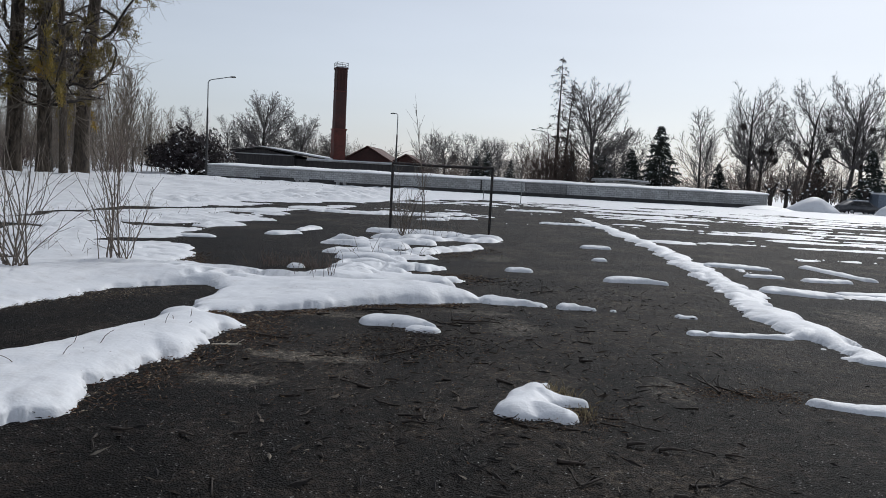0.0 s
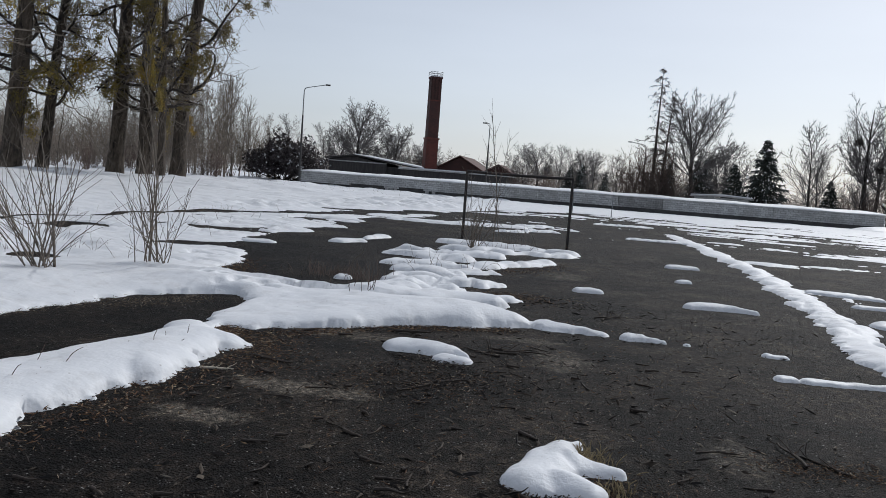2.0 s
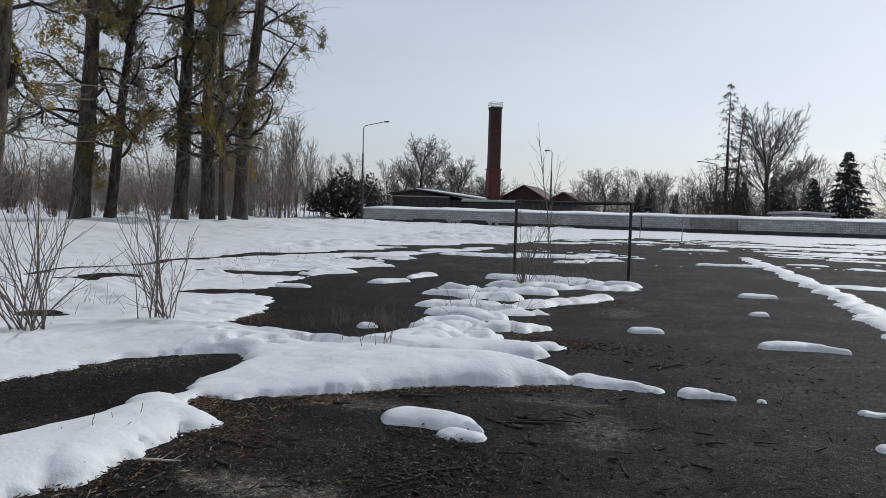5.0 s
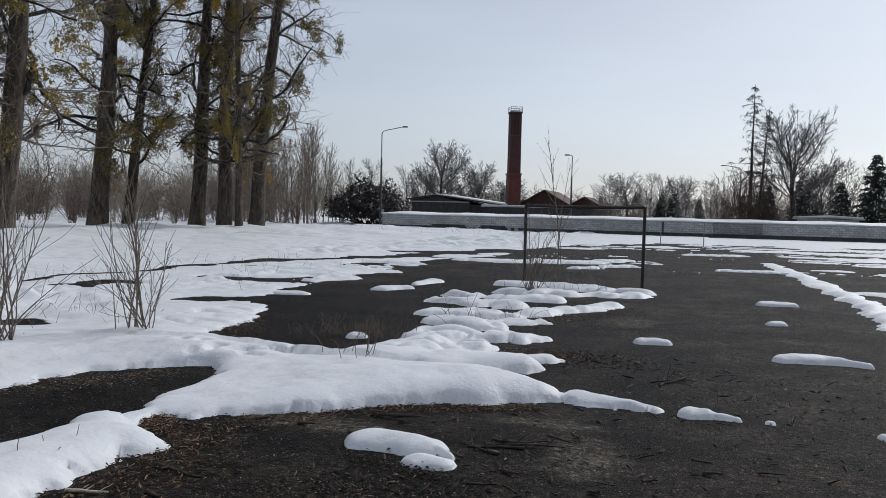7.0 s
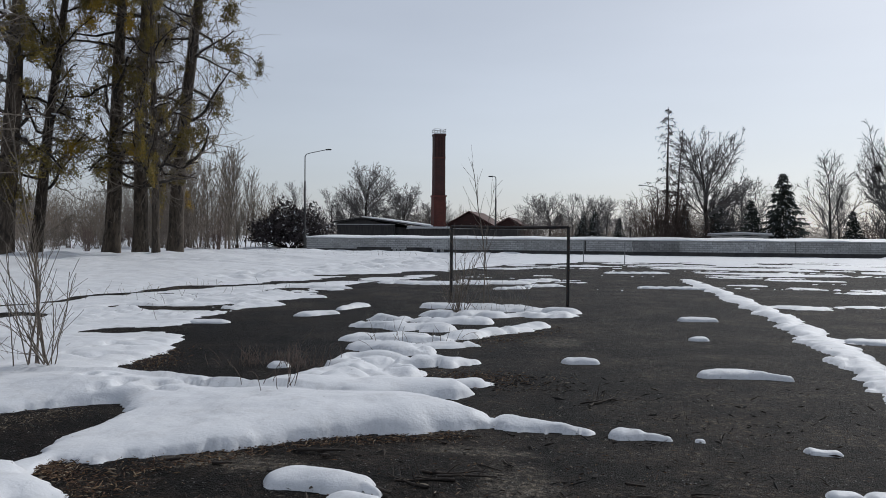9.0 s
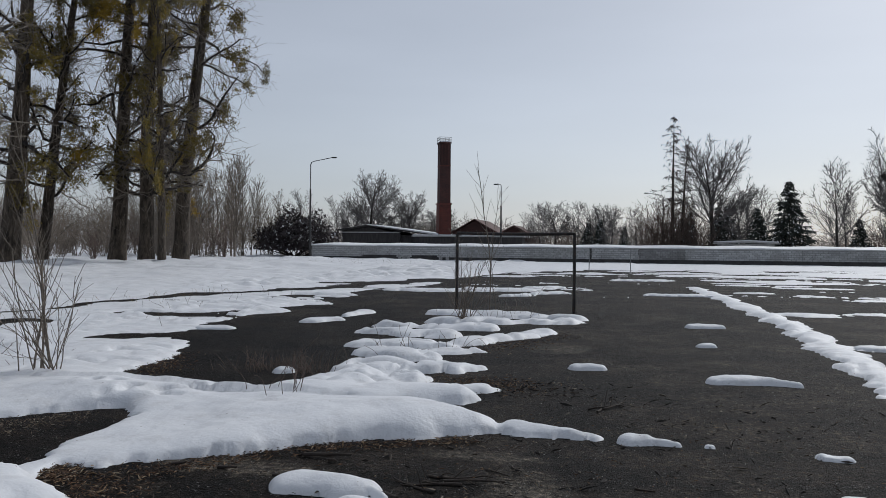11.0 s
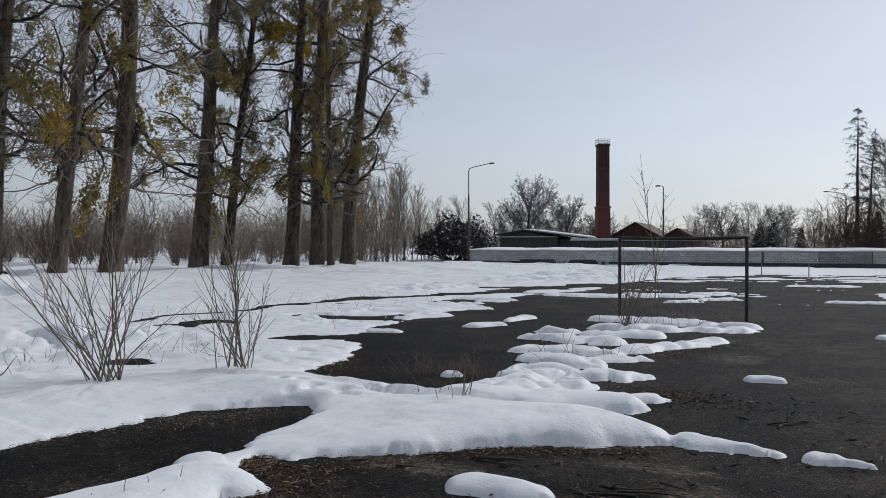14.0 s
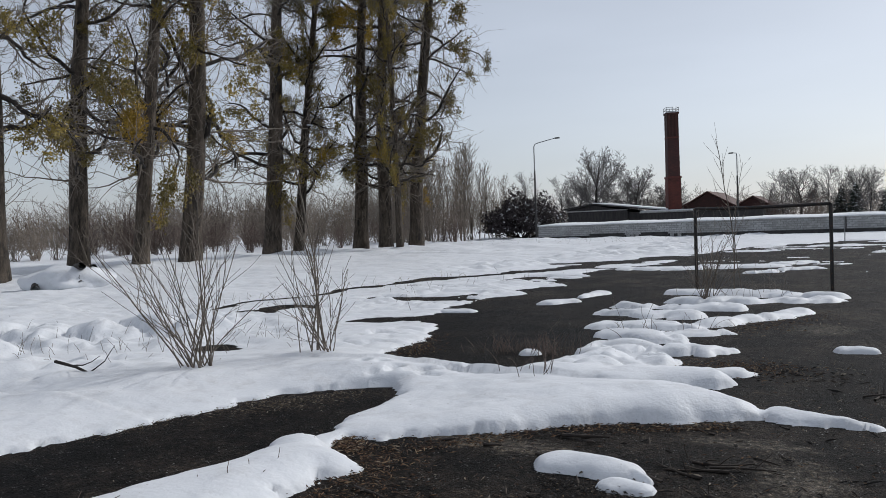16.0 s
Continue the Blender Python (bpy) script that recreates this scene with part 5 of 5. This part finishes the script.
shoots("young_shrub", "low leafless shrub at the goal's foot", 46, 16, 1.7, 0.8, SHOOT, -0.9, 18.0, 0.1, 6, 0.009)


def stalks(name, label, seed, count, x0, y0, x1, y1, spread, height, material, z=0.1):
    rng = np.random.default_rng(seed)
    t = Tubes()
    for _ in range(count):
        s = rng.random()
        p = (x0 + (x1 - x0) * s + rng.normal(0, spread), y0 + (y1 - y0) * s + rng.normal(0, spread), z - 0.06)
        q, r = limb(rng, p, (rng.normal(0, 0.4), rng.normal(0, 0.4), 1), height * rng.uniform(0.25, 1.15), 0.0045, 0.0025, 6, 0.16, -0.03)
        t.add(q, r, 3)
    ob = t.link(name, material)
    return tagged(ob, label, "weeds", kind="stuff")


stalks("weed_stalks", "thin dry weed stalks poking through snow", 51, 18, -2.0, 12.6, 0.2, 13.6, 0.35, 0.55, SHOOT)
stalks("weed_stalks", "dry weed stalks at the goal's foot", 52, 22, -1.8, 18.2, 0.8, 19.6, 0.3, 0.9, SHOOT)
stalks("weed_stalks", "thin dry weeds on the left snow field", 53, 60, -12, 12, -7, 26, 1.6, 0.4, SHOOT)
stalks("weed_stalks", "tangled dry weeds flattened in the snow", 57, 110, -9.6, 7.6, -6.2, 10.6, 0.9, 0.32, SHOOT)
stalks("weed_stalks", "dry weeds along the dark track in the snow", 58, 50, -12.2, 14, -11, 25, 0.5, 0.22, STRAW)
stalks("weed_stalks", "thin dry stalks in the snow ridge", 54, 12, -1.1, 8.6, -0.8, 8.8, 0.14, 0.5, BROWN_TWIG, 0.24)
stalks("weed_stalks", "short dry stalks poking through the near ridge of snow", 59, 16, -1.9, 3.2, -1.3, 5.4, 0.12, 0.2, BROWN_TWIG, 0.14)
stalks("weed_stalks", "brown withered weeds in bare asphalt", 55, 150, -2.4, 10.95, -1.35, 10.95, 0.17, 0.3, BROWN_TWIG, 0.05)
stalks("weed_stalks", "tall thin stalks on the far snow", 56, 40, -26, 55, -14, 60, 1.5, 1.5, SHOOT)
for x, y in ((0.2, 53.5), (2.9, 51.7)):
    t = Tubes()
    t.add([(0, 0, -0.05), (0.02, 0, 1.6)], [0.03, 0.03], 6)
    ob = t.link("stake", LAMP_STEEL)
    ob.location = (x, y, 0)
    tagged(ob, "thin steel stake standing in far snow", "stake", "stakes in the snow")


# ---- debris on the asphalt ----
def litter(name, label, seed, count, strokes, size, material=LITTER):
    rng = np.random.default_rng(seed)
    v, f = [], []
    s = np.array(strokes)
    for _ in range(count):
        x0, y0, x1, y1, w = s[int(rng.integers(0, len(s)))]
        t = rng.random()
        c = np.array((x0 + (x1 - x0) * t + rng.normal(0, w), y0 + (y1 - y0) * t + rng.normal(0, w), abs(rng.normal(0, 0.008)) + 0.006))
        a = rng.uniform(0, 2 * math.pi)
        d = np.array((math.cos(a), math.sin(a), rng.normal(0, 0.25))) * size * rng.uniform(0.35, 1.0) ** 2 * 2.6
        e = np.array((-math.sin(a), math.cos(a), rng.normal(0, 0.4))) * size * rng.uniform(0.15, 0.5)
        n = len(v)
        v += [tuple(c - d), tuple(c + e), tuple(c + d), tuple(c - e), tuple(c + np.array((0, 0, 0.35 * size)))]
        f += [(n, n + 1, n + 4), (n + 1, n + 2, n + 4), (n + 2, n + 3, n + 4), (n + 3, n, n + 4)]
    ob = link_mesh(name, v, f, material)
    tagged(ob, label, "litter", kind="stuff")


litter("leaf_litter", "brown leaf and bark litter along the snow's edge", 61, 3200, ((-1.15, 2.6, -0.9, 4.4, 0.17), (-0.9, 4.2, -0.7, 5.5, 0.24), (-0.8, 5.4, -1.05, 6.2, 0.2), (-1.3, 6.1, -1.6, 6.3, 0.08), (-1.1, 6.2, 0.0, 7.3, 0.12), (0.0, 7.35, 1.3, 7.9, 0.08)), 0.017)
litter("leaf_litter", "scattered bark crumbs and twigs on the asphalt", 62, 4200, ((-1, 4, 3, 4.5, 0.9), (0.4, 5, 1.2, 5.4, 0.35), (2.0, 3.2, 2.6, 3.5, 0.18), (-1, 3, 4, 7, 1.2), (3.4, 4.3, 4.4, 4.4, 0.12), (0.6, 5, 3.4, 9, 1.0)), 0.012)
litter("wood_chips", "dark wood chips and crumbs strewn over the asphalt", 64, 2600, ((-0.8, 2.2, 3.8, 2.6, 0.9), (-0.6, 4.2, 4.2, 4.6, 0.8), (0.2, 6.2, 4.5, 6.0, 0.9), (0.4, 5.3, 1.3, 5.5, 0.3), (2.0, 9.5, 5.0, 9.5, 0.8), (1.0, 1.0, 4.0, 1.5, 0.8)), 0.017, CHIPS)
litter("wood_chips", "dark wet soil crumbs along the snow edges", 65, 1500, ((-1.2, 6.15, 0.0, 7.25, 0.07), (0.0, 7.4, 1.4, 7.95, 0.05), (-1.2, 2.6, -0.85, 5.5, 0.1), (1.8, 3.15, 2.5, 3.4, 0.08), (0.35, 6.08, 1.1, 5.86, 0.05)), 0.013, CHIPS)
litter("leaf_litter", "pale straw and bark chips scattered on the asphalt", 68, 900, ((-0.8, 3.0, 3.6, 3.2, 0.8), (-0.4, 5.0, 4.0, 5.4, 0.9), (-0.6, 4.0, 0.6, 5.0, 0.3), (1.4, 7.2, 4.6, 9.5, 0.9), (3.6, 4.3, 4.6, 4.4, 0.12)), 0.009, PALE_CHIPS)
litter("bark_flakes", "larger dark bark flakes lying about the asphalt", 66, 760, ((-0.8, 3.0, 3.6, 3.2, 0.7), (-0.4, 5.0, 4.0, 5.4, 0.8), (0.6, 5.2, 1.4, 5.6, 0.35), (1.4, 7.2, 4.6, 9.5, 0.8), (1.2, 10.4, 2.2, 10.6, 0.35), (0.2, 2.2, 2.6, 2.6, 0.5)), 0.034, CHIPS)
litter("leaf_litter", "pale gravelly debris washed along the snow field's edge", 67, 1300, ((-3.85, 5.3, -3.45, 6.9, 0.1), (-3.45, 6.8, -2.6, 7.95, 0.12), (-3.3, 6.6, -2.6, 7.6, 0.2)), 0.012, PALE_CHIPS)
litter("leaf_litter", "dark soil crumbs beside the snow lumps", 63, 2600, ((0.6, 10.6, 1.4, 10.6, 0.3), (-3.4, 10.2, -4.2, 11.8, 0.2), (0.2, 13.4, 1.3, 16.0, 0.35)), 0.016)


def fallen_branch(seed, x, y, length, r, turn, twiggy, material=DEAD_WOOD, label="short dead stick lying on the asphalt"):
    rng = np.random.default_rng(seed)
    a = radians(turn)
    st = limb(rng, (0, 0, r), (math.cos(a), math.sin(a), 0.02), length, r, r * 0.5, 7, 0.12, 0)
    st[0][:, 2] = np.clip(st[0][:, 2], r * 0.6, r * 2)
    t = Tubes()
    t.add(*st, 6)
    for p, q in offshoots(rng, [st], twiggy, 0.4, 0.7, 0.2, 4, 0.15, 0, 0.6, 0.003) if twiggy else []:
        p[:, 2] = np.abs(p[:, 2]) + 0.004
        t.add(p, q, 4)
    ob = t.link("fallen_branch", material)
    ob.location = (x, y, 0)
    tagged(ob, label, "stick", "sticks on the asphalt")


fallen_branch(71, -0.95, 4.75, 0.28, 0.013, 8, 2, CUT_WOOD, "short pale stripped piece of wood among litter")
fallen_branch(72, -1.35, 4.3, 0.5, 0.008, 60, 0, STRAW, "long pale straw stalk lying in litter")
fallen_branch(73, -0.75, 5.35, 0.45, 0.014, -15, 0)
fallen_branch(74, 0.1, 7.1, 0.4, 0.018, 5, 2)
rng = np.random.default_rng(9)
for k in range(60):
    fallen_branch(100 + k, rng.uniform(-1.0, 3.6), rng.uniform(2.2, 8.6) if k % 3 else rng.uniform(1.0, 5.5), rng.uniform(0.08, 0.3), rng.uniform(0.004, 0.009), rng.uniform(0, 360), int(rng.integers(0, 3)))
for k in range(46):
    fallen_branch(240 + k, rng.uniform(-0.9, 3.4), rng.uniform(1.6, 7.2), rng.uniform(0.06, 0.2), rng.uniform(0.009, 0.017), rng.uniform(-40, 40), int(rng.integers(0, 2)), DEAD_WOOD, "short thick chunk of dark bark on the asphalt")
for k, (x, y) in enumerate(((1.2, 6.85), (1.35, 6.75), (2.25, 9.5), (2.4, 9.55), (2.35, 9.4), (3.7, 4.35), (3.95, 4.3), (1.35, 6.5), (1.5, 6.7), (1.15, 5.4), (0.95, 5.2))):
    fallen_branch(170 + k, x, y, 0.45, 0.012, -20 + 25 * k, 4, DEAD_WOOD, "dark dead twiggy branch lying on the asphalt")
stalks("grass_tuft", "tuft of dry straw-coloured grass under snow", 81, 150, 2.15, 3.95, 2.35, 3.85, 0.07, 0.14, STRAW, 0.03)
stalks("grass_tuft", "tuft of dry grass beside a snow cake", 82, 90, 2.35, 3.35, 2.45, 3.45, 0.06, 0.1, STRAW, 0.03)


def snow_branch():
    rng = np.random.default_rng(91)
    st = limb(rng, (0, 0, 0.05), (1, 0.1, 0.1), 0.9, 0.022, 0.01, 7, 0.25, 0)
    t = Tubes()
    t.add(*st, 6)
    for p, q in offshoots(rng, [st], 5, 0.5, 0.8, 0.2, 5, 0.2, 0.05, 0.6, 0.004):
        t.add(p, q, 4)
    ob = t.link("fallen_branch", DARK_BARK)
    ob.location = (-6.6, 6.9, 0.24)
    tagged(ob, "crooked dark branch lying on the snow", "stick")


snow_branch()


def stump_heap():
    rng = np.random.default_rng(92)
    root = plant("log_heap", "heap of dark logs half buried in snow", "log pile")
    for k in range(5):
        t = Tubes()
        t.add(*limb(rng, (rng.normal(0, 0.4), rng.normal(0, 0.3), 0.35 + 0.1 * k), (1, rng.normal(0, 0.5), rng.normal(0, 0.1)), 1.5, 0.16, 0.13, 5, 0.05, 0), 9)
        t.link("log", DARK_BARK, root)
    bm = bmesh.new()
    bmesh.ops.create_icosphere(bm, subdivisions=4, radius=1)
    for v in bm.verts:
        n = 1 + 0.22 * noise.noise(v.co * 1.8)
        v.co = Vector((v.co.x * 1.9 * n, v.co.y * 1.3 * n + 0.35, v.co.z * 0.62 * n + 0.22))
    part("snow_mound", bm, SNOW, root, "", True)
    root.location = (-22.4, 17.2, 0.1)


stump_heap()


# ---- the far right corner ----
def snow_heap(x, y, w, d, h, seed, label):
    bm = bmesh.new()
    bmesh.ops.create_icosphere(bm, subdivisions=4, radius=1)
    for v in bm.verts:
        n = 1 + 0.12 * noise.noise(v.co * 1.7 + Vector((seed, 0, 0)))
        flat = min(1.0, math.hypot(v.co.x, v.co.y))
        v.co = Vector((v.co.x * w * n, v.co.y * d * n, (1 - flat ** 1.5) * h * n if v.co.z > 0 else -0.1))
    ob = part("snow_mound", bm, SNOW, None, "", True)
    ob.location = (x, y, 0)
    tagged(ob, label, "snow heap", "cleared snow heaps")


snow_heap(32.6, 77, 2.9, 1.8, 1.6, 3, "peaked heap of cleared snow beside the wall")
snow_heap(27.0, 73.6, 3.2, 1.6, 0.55, 5, "low mound of cleared snow before the wall's end")
snow_heap(39.6, 76.5, 1.3, 1.1, 1.1, 8, "small peaked heap of cleared snow")


def parked_car(x, y, turn):
    root = new("car")
    root.matrix_basis = pose(x, y, 0, 0, 0, turn)
    tagged(root, "grey parked car with snow on its roof", "car")
    outline = [(-2.1, 0.3), (2.1, 0.3), (2.15, 0.7), (1.2, 0.88), (0.6, 1.36), (-1.1, 1.4), (-1.9, 0.95), (-2.15, 0.85)]
    bm = prism(outline, -0.82, 0.82)
    bmesh.ops.bevel(bm, geom=bm.edges[:], offset=0.06, segments=2, affect="EDGES")
    part("body", bm, CAR_PAINT, root, "", True)
    for s in (-1, 1):
        part("side_window", prism([(-1.5, 0.93), (0.95, 0.93), (0.52, 1.28), (-1.05, 1.32)], s * 0.825 - 0.006, s * 0.825 + 0.006), GLASS_DARK, root)
        for wx in (-1.3, 1.35):
            t = Tubes()
            t.add([(wx, s * 0.84, 0.31), (wx, s * 0.64, 0.31)], [0.31, 0.31], 18)
            wheel = t.link("tyre", RUBBER, root)
            t = Tubes()
            t.add([(wx, s * 0.86, 0.31), (wx, s * 0.855, 0.31), (wx, s * 0.85, 0.31)], [0.02, 0.18, 0.19], 14)
            t.link("rim", LAMP_STEEL, wheel)
        part("headlight", box(2.06, s * 0.6 - 0.16, 0.6, 2.15, s * 0.6 + 0.16, 0.72, 0.02), CONCRETE, root)
    part("roof_snow", box(-1.0, -0.7, 1.4, 0.55, 0.7, 1.5, 0.04), SNOW, root)


parked_car(38.0, 79.0, 10)
kiosk = new("kiosk")
kiosk.location = (43.5, 84, 0)
tagged(kiosk, "blue-grey sheet-clad hut with snow on its roof", "hut")
part("wall", box(-2, -1.5, 0, 2, 1.5, 2.2), BLUE_PAINT, kiosk)
part("roof_snow", box(-2.1, -1.6, 2.203, 2.1, 1.6, 2.38, 0.05), SNOW, kiosk)
for k in range(9):
    rng = np.random.default_rng(300 + k)
    root = plant("pollard_tree", "short dark pollarded tree with snow on its knobs", "tree", "pollards behind the lot")
    t = Tubes()
    st = limb(rng, (0, 0, -0.1), (0, 0, 1), 2.3, 0.22, 0.2, 6, 0.04, 0)
    t.add(*st, 8)
    br = offshoots(rng, [st], 6, 0.55, 0.9, 0.6, 5, 0.2, 0.02, 0.7, 0.05, 0.8)
    for p, q in br:
        t.add(p, q, 6)
    t.link("trunk", DARK_BARK, root)
    t = Tubes()
    for p, q in br:
        t.add([p[-1] + (0, 0, 0.06), p[-1] + (0.12, 0, 0.1), p[-1] + (0.22, 0, 0.08)], [0.05, 0.09, 0.04], 6)
    t.link("snow_knobs", SNOW, root)
    root.location = (30.6 + k * 2.1, 84 + rng.uniform(-1, 1), 0)


def tyre_heap():
    """A few worn tyres thrown together at the wall's end, half snowed in."""
    rng = np.random.default_rng(401)
    for k, (x, y, z, tilt) in enumerate(((-31.2, 73.4, 0.12, 4), (-30.6, 73.9, 0.12, -6), (-31.9, 73.8, 0.14, 10), (-31.1, 73.7, 0.32, 14), (-32.5, 73.3, 0.12, 3))):
        t = Tubes()
        a = np.linspace(0, 2 * np.pi, 25)
        t.add(np.stack([0.33 * np.cos(a), 0.33 * np.sin(a), 0 * a], 1), [0.11] * 25, 8)
        ob = t.link("tyre", RUBBER)
        ob.matrix_basis = pose(x, y, z, tilt, tilt * 0.6, 0)
        tagged(ob, "worn black tyre lying in snow at the wall's end", "tyre", "tyres by the wall")


tyre_heap()
